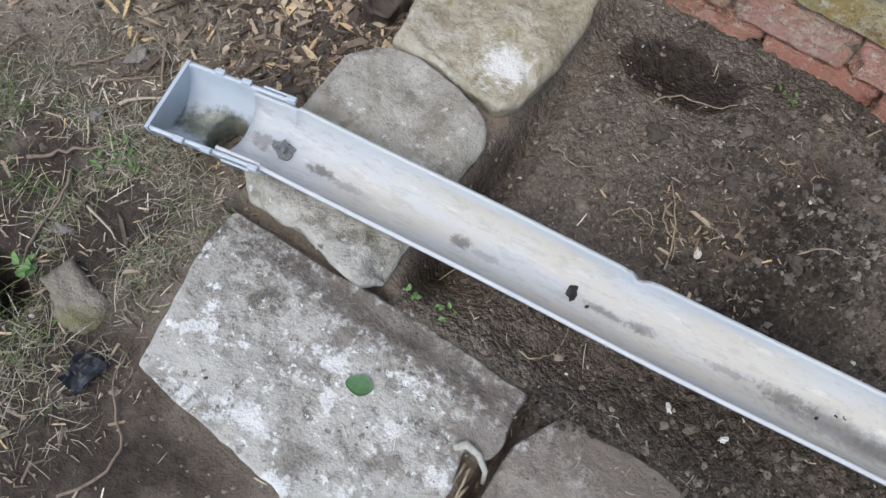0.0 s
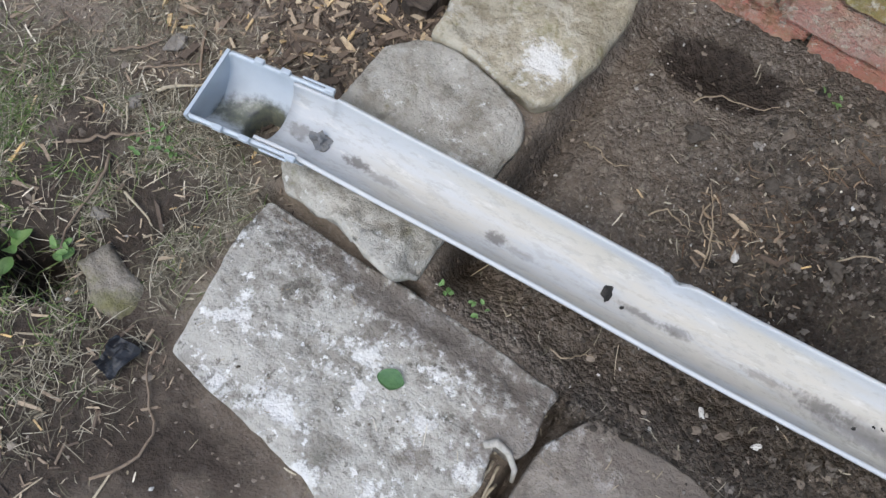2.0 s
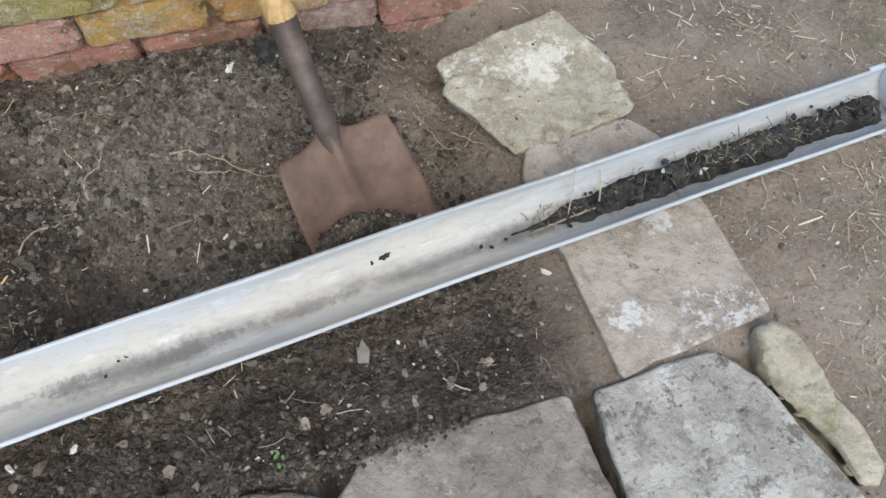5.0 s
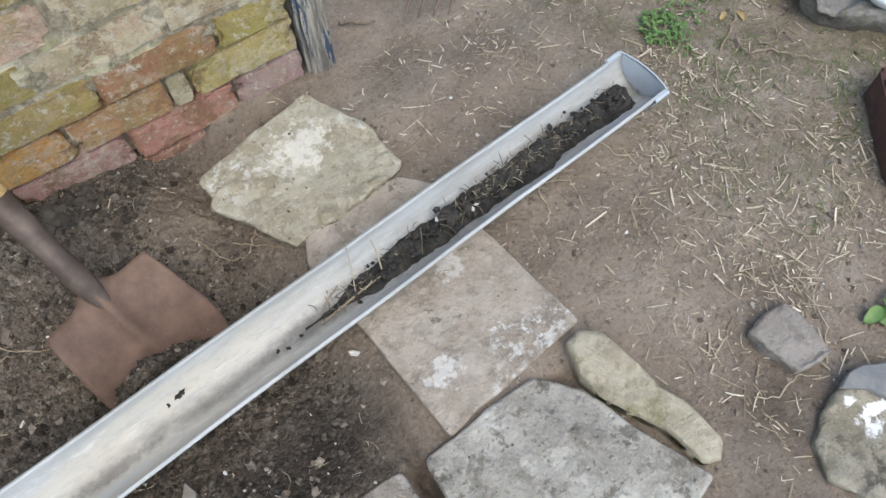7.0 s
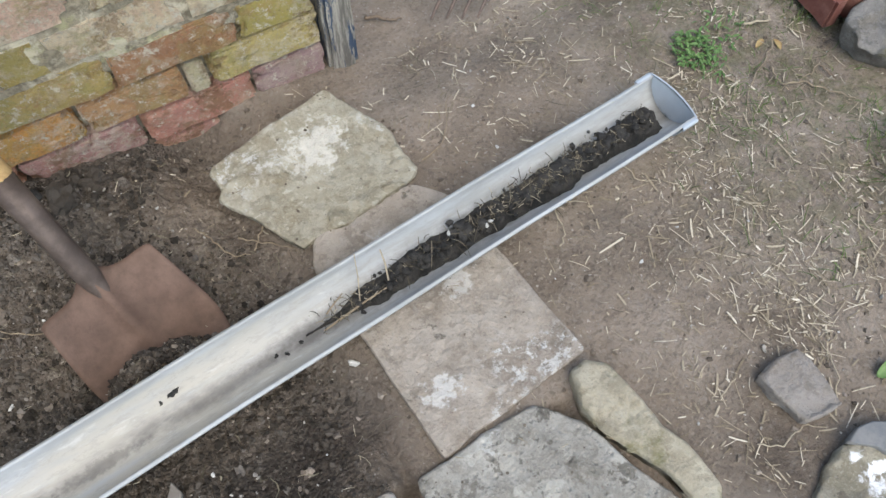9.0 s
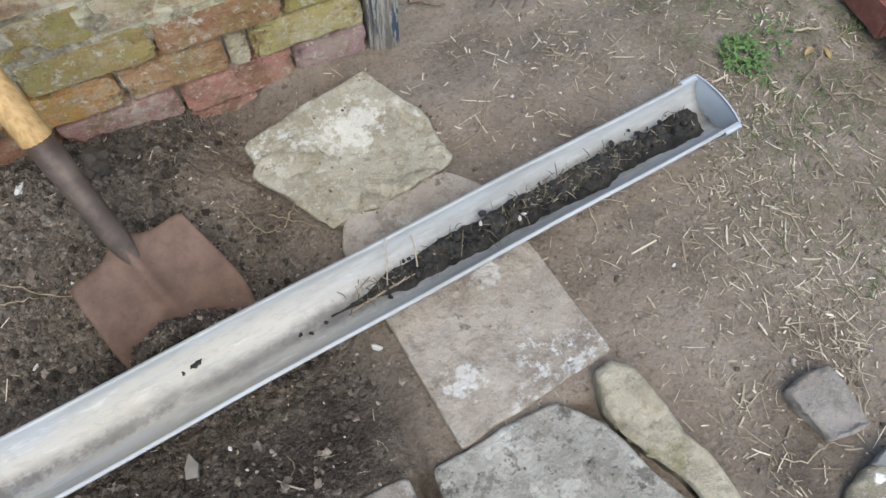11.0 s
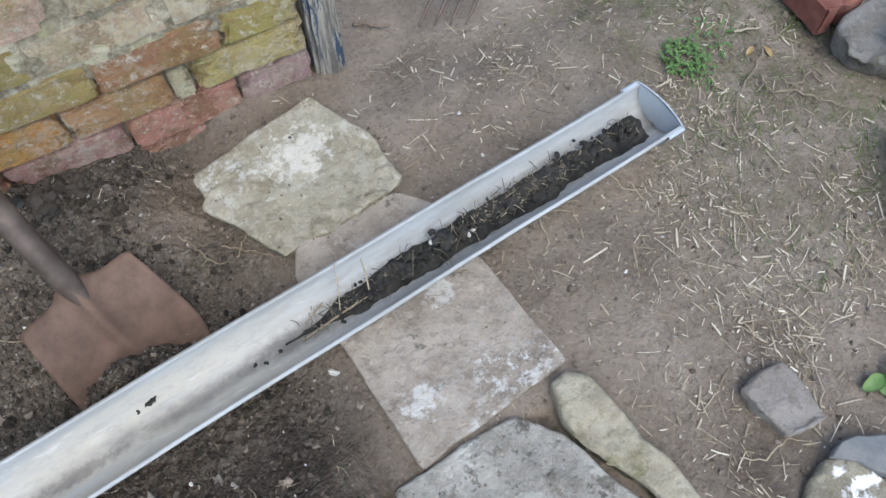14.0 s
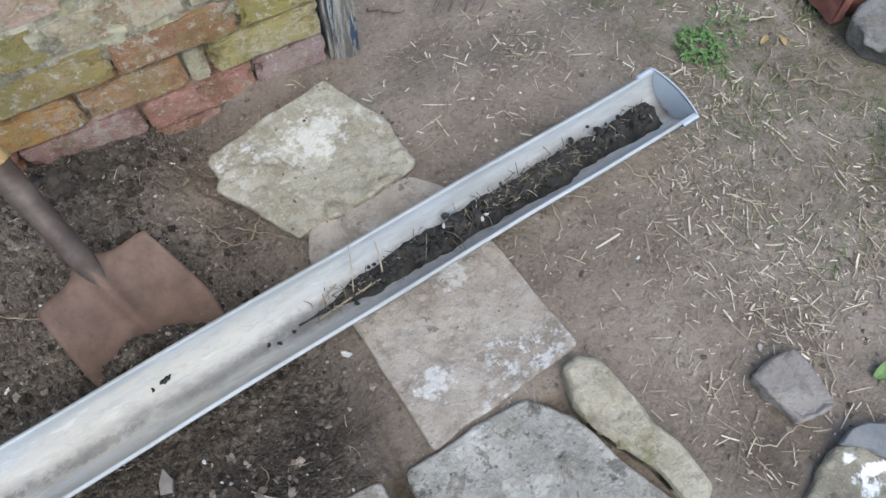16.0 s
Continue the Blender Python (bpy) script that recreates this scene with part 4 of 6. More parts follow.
half_disc(-0.006, -0.001, 0.058, 0.061, "end_wall", M["outlet"], outlet)
vv, nu, nv = [], 21, 11
for thick in (0.0, 0.003):
    for i in range(nu):
        w = -math.cos(math.pi * i / (nu - 1))
        for k in range(nv):
            q = k / (nv - 1)
            low = -0.0565 * math.sqrt(max(0, 1 - w * w))
            vv.append((GL - 0.001 + thick + 0.006 * (1 - w * w) * (1 - q) ** 0.7, 0.0545 * w, 0.002 + (low - 0.002) * q + 0.003 * (1 - w * w) * (1 - q)))
ff = grid_faces(nu, nv) + [tuple(a + nu * nv for a in q[::-1]) for q in grid_faces(nu, nv)]
rim = [i * nv for i in range(nu)] + [(nu - 1) * nv + k for k in range(1, nv)] + [i * nv + nv - 1 for i in range(nu - 2, -1, -1)] + list(range(nv - 2, 0, -1))
ff += [(a, b, b + nu * nv, a + nu * nv) for a, b in zip(rim, rim[1:] + rim[:1])]
part("stop_end", mesh_from("stop_end", vv, ff, True), M["outlet"], gutter, "pale grey bowed stop end closing the gutter")
v, f = trough([GL - 0.032, GL - 0.02, GL - 0.01, GL + 0.001], 0.0555, 0.0575, 0.0065, 0.0035)
part("stop_end_sleeve", mesh_from("stop_end_sleeve", v, f, True), M["outlet"], gutter)


def box_bm(size, centre, bevel=0.001):
    bm = bmesh.new()
    bmesh.ops.create_cube(bm, size=1.0)
    bmesh.ops.scale(bm, vec=size, verts=bm.verts)
    bmesh.ops.translate(bm, vec=centre, verts=bm.verts)
    if bevel:
        bmesh.ops.bevel(bm, geom=bm.edges[:], offset=bevel, segments=1, affect="EDGES")
    return bm


for s in (-1, 1):
    for x in (0.045, 0.085, 0.152):
        part("clip", box_bm((0.014, 0.008, 0.007), (x, s * 0.0575, 0.003)), M["outlet"], outlet)
    part("clip_bar", box_bm((0.04, 0.003, 0.004), (0.128, s * 0.062, 0.001)), M["outlet"], outlet)

# ---- leaf mould in the gutter ----
nu, nv = 260, 29
vv = np.zeros((nu, nv, 3))
for i in range(nu):
    s = i / (nu - 1)
    x = 1.535 + s * (GL - 0.022 - 1.535)
    fill = (0.004 + 0.021 * step(0.02, 0.4, s)) * (0.85 + 0.3 * float(vnoise(s * 14, 2.0, 3)))
    level = -0.051 + fill
    chord = 0.0475 * math.sqrt(max(0.02, 1 - ((0.051 - fill) / 0.051) ** 2)) * (0.12 + 0.88 * float(step(0.0, 0.2, s)))
    back, front = (chord * (0.82 + 0.3 * float(fbm(np.array(s * 0.69), np.array(q), 0.03, 4, 8))) for q in (7.0, 3.0))
    back, front = back * 0.76, front * 0.8
    for k in range(nv):
        w = -1 + 2 * k / (nv - 1)
        y = w * (front if w < 0 else back) + 0.004
        bed_z = -0.0512 * math.sqrt(max(0, 1 - (y / 0.0485) ** 2)) + 0.0005
        lumps = 0.012 * np.abs(fbm(x, y, 0.022, 4, 77)) + 0.007 * crumb_domes(x, y, 0.013, 23) / 0.008 * 0.6 - 0.002
        top = level + lumps * (0.35 + 0.65 * step(0.0, 0.15, s))
        vv[i, k] = (x, y, bed_z + max(0.0, top - bed_z) * (1 - abs(w) ** 3.5) * float(step(0.0, 0.02, 1 - s)))
mould = new("leaf_mould", mesh_from("leaf_mould", vv.reshape(-1, 3), grid_faces(nu, nv), True, M["mould"]))
mould.matrix_world = GM
tagged(mould, "wet black leaf mould and moss silted in the gutter", "leaf mould", kind="stuff")

# ---- spade ----
spade = new("spade")
spade.location = (0.782, 0.655, 0.062)
tagged(spade, "rusty square-mouthed spade stuck in the dug soil", "spade")
down = Vector((0.25, -0.75, -0.62)).normalized()
across = Vector((0.95, 0.29, 0.09))
across = (across - down * across.dot(down)).normalized()
up = across.cross(down)
up = up if up.z > 0 else -up
nu, nv = 27, 25
vv = []
for layer_z in (0.0, -0.003):
    for i in range(nu):
        w = -1 + 2 * i / (nu - 1)
        for k in range(nv):
            s = k / (nv - 1)
            half = 0.09 + 0.014 * math.sin(2.2 * min(s, 1.0)) - 0.16 * max(0, s - 0.45) ** 2
            start = -0.026 * math.exp(-((w / 0.26) ** 2)) + 0.004 * max(0, abs(w) - 0.9) / 0.1
            dist = start + s * (0.25 - start)
            rib = 0.027 * math.exp(-((abs(w) / (0.13 + 0.16 * max(0, 0.3 - s))) ** 1.4)) * max(0, 1 - s * 1.05) ** 1.2
            dish = 0.02 * abs(w) ** 1.3 - 0.012 * s + 0.012 * s * s
            vv.append(across * (w * half) + down * dist + up * (dish + rib + layer_z))
ff = []
for o in (0, nu * nv):
    for q in grid_faces(nu, nv):
        ff.append(tuple(o + a for a in (q if o else q[::-1])))
rim = [i * nv for i in range(nu)] + [(nu - 1) * nv + k for k in range(1, nv)] + [i * nv + nv - 1 for i in range(nu - 2, -1, -1)] + list(range(nv - 2, 0, -1))
for a, b in zip(rim, rim[1:] + rim[:1]):
    ff.append((a, b, b + nu * nv, a + nu * nv))
part("blade", mesh_from("blade", vv, ff, True), M["rust"], spade, "rust-brown square steel blade")
hd = Vector((-0.03, 0.1, 0.145)).normalized()
part("socket", tube_mesh("socket", [down * 0.05 + up * 0.0, down * 0.022 + up * 0.004, down * 0.0 + up * 0.006, hd * 0.014 + up * 0.007, hd * 0.04 + up * 0.006, hd * 0.1, hd * 0.185], [0.006, 0.012, 0.016, 0.0175, 0.018, 0.018, 0.0205], 20), M["spade_tube"], spade, "dull brown tubular steel socket")
part("handle", tube_mesh("handle", [hd * 0.18, hd * 0.186, hd * 0.25, hd * 0.33, hd * 0.36], [0.0185, 0.0215, 0.021, 0.02, 0.018], 16), M["ash"], spade, "worn yellow ash wood handle")

# ---- brick wall ----
nu, nv = 330, 190
wx, wz = np.linspace(-1.6, 1.243, nu), np.linspace(-0.2, 1.3, nv)
WX, WZ = np.meshgrid(wx, wz, indexing="ij")
WY = 0.956 - 0.027 * step(0.09, 0.15, WZ + 0.03 * fbm(WX, WZ, 0.15, 3, 173)) + 0.008 * fbm(WX, WZ, 0.06, 4, 171)
WY[[0, -1], :], WY[:, [0, -1]] = 0.94, 0.94
face = np.stack([WX, np.maximum(WY, 0.923), WZ], -1).reshape(-1, 3)
back = [(-1.6, 1.13, -0.2), (-1.6, 1.13, 1.3), (1.243, 1.13, 1.3), (1.243, 1.13, -0.2)]
o = nu * nv
ends = [[k for k in range(nv)], [i * nv + nv - 1 for i in range(nu)], [(nu - 1) * nv + k for k in range(nv - 1, -1, -1)], [i * nv for i in range(nu - 1, -1, -1)]]
sides = [tuple(e) + (o + (i + 1) % 4, o + i) for i, e in enumerate(ends)]
wall = new("wall_north", mesh_from("wall_core", np.vstack([face, back]), grid_faces(nu, nv) + sides + [(o, o + 1, o + 2, o + 3)], True, M["mortar"]))
tagged(wall, "old brick wall with yellow lichen and crumbling joints", "wall", kind="structure")


def brick_mesh(name, size, seed, material):
    bm = bmesh.new()
    bmesh.ops.create_cube(bm, size=1.0)
    bmesh.ops.scale(bm, vec=size, verts=bm.verts)
    bmesh.ops.bevel(bm, geom=bm.edges[:], offset=0.0045, segments=2, affect="EDGES")
    bmesh.ops.subdivide_edges(bm, edges=[e for e in bm.edges if e.calc_length() > 0.06], cuts=13, use_grid_fill=True)
    for vert in bm.verts:
        d = noise.noise_vector(vert.co * 22 + Vector((seed * 3.1, seed, 0)))
        vert.co += d * 0.003 + noise.noise_vector(vert.co * 70 + Vector((seed, 2, seed))) * 0.0016
        rim = max(abs(vert.co.x) / size[0], abs(vert.co.z) / size[2]) > 0.46
        chip = noise.noise(vert.co * 38 + Vector((seed, seed * 2.3, 4)))
        if rim and chip > 0.0:
            vert.co -= vert.co.normalized() * chip * 0.03
    me = bpy.data.meshes.new(name)
    bm.to_mesh(me)
    bm.free()
    me.polygons.foreach_set("use_smooth", [True] * len(me.polygons))
    me.set_sharp_from_angle(angle=radians(28))
    me.materials.append(material)
    return me


rng = random.Random(5)
kinds = {(c, ln): [brick_mesh("brick", (ln, 0.1, 0.0695), 10 * j + ln * 50, M[c]) for j in range(5)] for c in ("brick_red", "brick_olive", "brick_orange", "brick_cream", "brick_brown", "brick_mauve") for ln in (0.193, 0.165, 0.128, 0.032)}
RUNS = {0: [0.128], 1: [0.193, 0.032, 0.165], 2: [0.128]}
FACES = {0: "MRMRRRR", 1: "OCBNNRRRRR", 2: "OBOCOOORO", 3: "CCOCNCOOCO", 4: "BCCNOCOCNO"}
SHADE = {"R": "brick_red", "O": "brick_olive", "N": "brick_orange", "C": "brick_cream", "B": "brick_brown", "M": "brick_mauve"}
for course in range(-1, 17):
    z = -0.026 + course * 0.0755
    x, j = 1.255, 0
    run = RUNS.get(course, [0.128] if course % 2 == 0 else [0.193])
    while x > -1.45:
        ln = run[j] if j < len(run) else 0.193
        known = FACES.get(course, "")
        colour = SHADE[known[j] if j < len(known) else ("R" if course < 2 else rng.choice("OOCCNR"))]
        b = new("brick", rng.choice(kinds[(colour, ln)]))
        b.parent = wall
        b.location = (x - ln / 2, 0.9755 + rng.uniform(-0.0015, 0.001), z + 0.016 * (x - ln / 2 - 0.2) + rng.uniform(-0.0015, 0.0015))
        b.rotation_euler = (rng.uniform(-0.01, 0.01), -0.016, rng.uniform(-0.008, 0.008))
        x -= ln + 0.0068
        j += 1

# ---- loose stuff on the ground ----


def inside(poly, x, y):
    """Which of the points lie in the plan of a stone."""
    hit = np.zeros(len(x), bool)
    for (ax, ay), (bx, by) in zip(poly, poly[1:] + poly[:1]):
        if ay != by:
            cross = (ay > y) != (by > y)
            hit ^= cross & (x < (bx - ax) * (y - ay) / (by - ay) + ax)
    return hit


def free_points(n, box, weight, seed):
    """Random places on open ground, kept by their weight."""
    r = np.random.RandomState(seed)
    x, y = r.uniform(box[0], box[1], n), r.uniform(box[2], box[3], n)
    keep = r.uniform(0, 1, n) < weight(x, y)
    keep &= y < 0.915
    for plan in PLANS:
        keep &= ~inside([tuple(p) for p in plan], x, y)
    return x[keep], y[keep]


PHI = (1 + 5**0.5) / 2
ICO = np.array([(-1, PHI, 0), (1, PHI, 0), (-1, -PHI, 0), (1, -PHI, 0), (0, -1, PHI), (0, 1, PHI), (0, -1, -PHI), (0, 1, -PHI), (PHI, 0, -1), (PHI, 0, 1), (-PHI, 0, -1), (-PHI, 0, 1)]) / 1.9
ICO_F = [(0, 11, 5), (0, 5, 1), (0, 1, 7), (0, 7, 10), (0, 10, 11), (1, 5, 9), (5, 11, 4), (11, 10, 2), (10, 7, 6), (7, 1, 8), (3, 9, 4), (3, 4, 2), (3, 2, 6), (3, 6, 8), (3, 8, 9), (4, 9, 5), (2, 4, 11), (6, 2, 10), (8, 6, 7), (9, 8, 1)]
BOX = np.array([(-1, -1, -1), (1, -1, -1), (1, 1, -1), (-1, 1, -1), (-1, -1, 1), (1, -1, 1), (1, 1, 1), (-1, 1, 1)]) * 0.5
BOX_F = [(0, 3, 2, 1), (4, 5, 6, 7), (0, 1, 5, 4), (1, 2, 6, 5), (2, 3, 7, 6), (3, 0, 4, 7)]
ROD = np.array([(x, math.cos(a) * w, math.sin(a) * w) for x, w in ((-0.5, 0.8), (-0.15, 1), (0.2, 1), (0.5, 0.7)) for a in (0.5, 2.6, 4.7)]) * (1, 0.5, 0.5)
ROD_F = [(i * 3 + k, i * 3 + (k + 1) % 3, i * 3 + 3 + (k + 1) % 3, i * 3 + 3 + k) for i in range(3) for k in range(3)] + [(2, 1, 0), (9, 10, 11)]


def turns(rx, ry, rz):
    cx, sx, cy, sy, cz, sz = np.cos(rx), np.sin(rx), np.cos(ry), np.sin(ry), np.cos(rz), np.sin(rz)
    o, i = np.zeros_like(rx), np.ones_like(rx)
    a = np.array([[i, o, o], [o, cx, -sx], [o, sx, cx]])
    b = np.array([[cy, o, sy], [o, i, o], [-sy, o, cy]])
    c = np.array([[cz, -sz, o], [sz, cz, o], [o, o, i]])
    return np.einsum("ijn,jkn,kln->nil", c, b, a)


def scatter(name, label, category, places, sizes, tilt, template, template_faces, jitter, material, seed, bend=0.0, smooth=False):
    """Many small pieces as one object."""
    r = np.random.RandomState(seed)
    n = len(places)
    v = np.repeat(template[None], n, 0) + r.normal(0, jitter, (n, len(template), 3))
    v = v * sizes[:, None, :]
    if bend:
        v[:, :, 1] += (v[:, :, 0] ** 2 / np.maximum(sizes[:, None, 0], 1e-4)) * r.normal(0, bend, (n, 1))
        v[:, :, 2] += (v[:, :, 0] ** 2 / np.maximum(sizes[:, None, 0], 1e-4)) * np.abs(r.normal(0, bend * 0.5, (n, 1)))
    m = turns(r.normal(0, tilt, n), r.normal(0, tilt, n), r.uniform(0, 2 * math.pi, n))
    v = np.einsum("nij,nkj->nki", m, v) + places[:, None, :]
    k = len(template)
    faces = [tuple(i * k + a for a in f) for i in range(n) for f in template_faces]
    ob = new(name, mesh_from(name, v.reshape(-1, 3), faces, smooth, material))
    return tagged(ob, label, category, kind="stuff")


def on_ground(x, y, lift):
    return np.stack([x, y, ground_height(x, y) + lift], -1)


def lognormal(n, mid, spread, seed, low, high):
    return np.clip(mid * np.exp(np.random.RandomState(seed).normal(0, spread, n)), low, high)


# clods of dug soil
x, y = free_points(120000, (-0.15, 1.1, 0.22, 0.93), lambda x, y: (0.25 + 0.75 * step(-0.25, 0.25, fbm(x, y, 0.13, 3, 191))) * step(0.4, 0.7, dug_mask(x, y) + 0.3 * hill(x, y, 0.55, 0.77, 0.24, 0.13)) * step(0.12, 0.3, x + 0.1 * fbm(x, y, 0.1, 3, 181)) * (1 - 0.9 * hill(x, y, 0.045, 0.81, 0.11, 0.07)) * (0.1 + 0.9 * np.clip(hill(x, y, 0.45, 0.72, 0.36, 0.2) + hill(x, y, 0.8, 0.5, 0.12, 0.07) + 0.25 * hill(x, y, 0.6, 0.3, 0.4, 0.08) + hill(x, y, 0.75, 0.85, 0.15, 0.06), 0, 1)), 101)
d = lognormal(len(x), 0.0019, 0.6, 102, 0.0009, 0.0075)
SUB, SUB_F = [tuple(p) for p in ICO], []
mids = {}
for fa in ICO_F:
    m3 = []
    for p, q in ((fa[0], fa[1]), (fa[1], fa[2]), (fa[2], fa[0])):
        key = (min(p, q), max(p, q))
        if key not in mids:
            w = (np.array(SUB[p]) + np.array(SUB[q])) / 2
            SUB.append(tuple(w / np.linalg.norm(w)))
            mids[key] = len(SUB) - 1
        m3.append(mids[key])
    SUB_F += [(fa[0], m3[0], m3[2]), (fa[1], m3[1], m3[0]), (fa[2], m3[2], m3[1]), tuple(m3)]
SUB = np.array(SUB)
large = d > 0.0045
dry = np.random.RandomState(100).uniform(0, 1, len(x)) < 0.95 * hill(x, y, 0.54, 0.75, 0.27, 0.16)
for which, shape, shape_f, rough, mat in ((large & ~dry, SUB, SUB_F, 0.3, "clod"), (~large & ~dry, ICO, ICO_F, 0.34, "clod"), (large & dry, SUB, SUB_F, 0.3, "dry_clod"), (~large & dry, ICO, ICO_F, 0.34, "dry_clod")):
    e = d[which]
    scatter("soil_clods", "dry grey crumbly clods heaped by the wall" if mat == "dry_clod" else "dark crumbly clods of freshly dug soil", "soil clods", on_ground(x[which], y[which], e * 0.05), np.stack([e * 1.1, e * 0.8, e * 0.8], -1), 0.8, shape, shape_f, rough, M[mat], 103)
# soil spilled over the back edges of the slabs
rs1 = np.random.RandomState(171)
px, py = rs1.uniform(0.12, 1.02, 5200), 0.224 - np.abs(rs1.normal(0, 0.012, 5200))
keep = rs1.uniform(0, 1, 5200) < 0.6 * step(-0.2, 0.3, fbm(px, py, 0.12, 3, 172) + 0.35 * hill(px, py, 0.55, 0.2, 0.15, 0.1))
px, py = px[keep], py[keep]
e = lognormal(len(px), 0.002, 0.55, 173, 0.0009, 0.007)
scatter("soil_clods", "dark soil crumbs spilled over the slabs' edges", "soil clods", np.stack([px, py, np.full(len(px), 0.0) + e * 0.1 - 0.004 * step(0.46, 0.48, px) * (px < 0.67)], -1), np.stack([e * 1.1, e * 0.9, e * 0.6], -1), 0.6, ICO, ICO_F, 0.2, M["clod"], 174)
# crumbs on the trodden earth
x, y = free_points(9000, (-0.95, 2.3, -0.3, 0.93), lambda x, y: 0.25 + 0.75 * (vnoise(x * 7, y * 7, 50) > 0.1), 104)
d = lognormal(len(x), 0.0024, 0.5, 105, 0.001, 0.008)
scatter("soil_crumbs", "small dry soil crumbs on trodden earth", "soil crumbs", on_ground(x, y, d * 0.1), np.stack([d, d * 0.9, d * 0.6], -1), 0.6, ICO, ICO_F, 0.26, M["crumb"], 106)
# coarse bits of stone and hard soil in the front of the bed
x, y = free_points(900, (-0.1, 1.08, 0.22, 0.9), lambda x, y: 0.12 + 0.5 * hill(x, y, 0.6, 0.27, 0.5, 0.06) + 0.3 * hill(x, y, 0.5, 0.75, 0.3, 0.15), 221)
d = lognormal(len(x), 0.0042, 0.45, 222, 0.002, 0.011)
scatter("stone_bits", "grey-brown bits of stone and hard soil in the bed", "stone bits", on_ground(x, y, d * 0.1), np.stack([d * 1.15, d * 0.8, d * 0.5], -1), 0.5, SUB, SUB_F, 0.22, M["crumb"], 223)
# pale grit
x, y = free_points(1500, (-0.6, 2.2, -0.2, 0.93), lambda x, y: 0.4 + 0.6 * dug_mask(x, y), 107)
d = lognormal(len(x), 0.002, 0.5, 108, 0.001, 0.006)
scatter("pale_grit", "pale chips of stone and lime in the soil", "grit", on_ground(x, y, d * 0.3 + 0.001), np.stack([d, d * 0.7, d * 0.5], -1), 0.7, ICO, ICO_F, 0.18, M["flint"], 109)


def strawy(x, y):
    clump = step(-0.15, 0.35, fbm(x, y, 0.13, 3, 62))
    w = 1.25 * hill(x, y, 1.83, 0.33, 0.2, 0.22) + 0.75 * hill(x, y, 1.72, 0.12, 0.14, 0.12) + 0.4 * hill(x, y, 1.55, 0.08, 0.1, 0.12) + 0.55 * hill(x, y, 1.5, 0.85, 0.4, 0.12) + 0.4 * hill(x, y, 2.0, 0.6, 0.25, 0.2)
    w = w * (0.12 + 0.88 * clump) + 0.07 * step(1.25, 1.5, x) + 0.03
    w = w + 0.3 * step(-0.3, -0.6, x) * (y < 0.5) * clump
    return np.clip(w, 0, 1) * (1 - 0.8 * dug_mask(x, y))


x, y = free_points(66000, (-0.95, 2.4, -0.35, 0.93), strawy, 111)
ln = lognormal(len(x), 0.0105, 0.7, 112, 0.003, 0.05)
th = lognormal(len(x), 0.0015, 0.5, 113, 0.0005, 0.0038)
scatter("straw", "short pale straw scattered over the earth", "straw", on_ground(x, y, th * 0.4 + 0.0015), np.stack([ln, th, th * 0.8], -1), 0.1, ROD, ROD_F, 0.0, M["straw"], 114, bend=0.09)
# straw and fibres in the dug bed
x, y = free_points(1500, (-0.1, 1.1, 0.22, 0.92), lambda x, y: 0.2 + 0.8 * hill(x, y, 0.2, 0.56, 0.14, 0.12) + 0.5 * hill(x, y, 0.98, 0.66, 0.12, 0.1), 115)
ln = lognormal(len(x), 0.016, 0.6, 116, 0.005, 0.06)
th = lognormal(len(x), 0.0013, 0.4, 117, 0.0006, 0.0035)
scatter("dry_fibres", "dry roots and stalks in the dug soil", "fibres", on_ground(x, y, 0.003), np.stack([ln, th, th], -1), 0.3, ROD, ROD_F, 0.0, M["hay"], 118, bend=0.5)
x, y = free_points(1600, (0.05, 0.4, 0.42, 0.85), lambda x, y: np.clip(hill(x, y, 0.21, 0.57, 0.06, 0.07) + 0.7 * hill(x, y, 0.25, 0.7, 0.04, 0.09), 0, 1), 215)
ln = lognormal(len(x), 0.017, 0.6, 216, 0.005, 0.05)
th = lognormal(len(x), 0.0014, 0.45, 217, 0.0006, 0.0045)
M["peat"] = bits_material("brown_root_fibre", (0.0, (0.05, 0.032, 0.02)), (0.5, (0.12, 0.078, 0.048)), (0.85, (0.24, 0.175, 0.115)), (1.0, (0.42, 0.33, 0.22)))
scatter("dry_fibres", "tangled brown roots and rotten stalks in the spoil", "fibres", on_ground(x, y, 0.004), np.stack([ln, th, th], -1), 0.4, ROD, ROD_F, 0.0, M["peat"], 218, bend=0.6)
# bark chips
x, y = free_points(7500, (-0.9, -0.1, 0.33, 0.93), lambda x, y: np.clip(1.2 * hill(x, y, -0.52, 0.62, 0.22, 0.2) + 0.25 * hill(x, y, -0.6, 0.4, 0.25, 0.15), 0, 1) * (x < -0.16), 121)
ln = lognormal(len(x), 0.012, 0.55, 122, 0.004, 0.045)
wd = ln * np.random.RandomState(123).uniform(0.12, 0.42, len(ln))
scatter("bark_chips", "brown and orange bark chips mulching the soil", "bark chips", on_ground(x, y, 0.003), np.stack([ln, wd, wd * 0.4], -1), 0.45, BOX, BOX_F, 0.17, M["chip"], 124)
# sparse wood splinters on the trodden earth
x, y = free_points(3400, (-1.0, -0.3, -0.35, 0.8), lambda x, y: 0.7 + 0 * x, 125)
ln = lognormal(len(x), 0.0095, 0.55, 126, 0.003, 0.04)
scatter("wood_splinters", "brown twigs and splinters on the earth", "splinters", on_ground(x, y, 0.002), np.stack([ln, ln * 0.14, ln * 0.1], -1), 0.2, BOX, BOX_F, 0.1, M["chip"], 127)

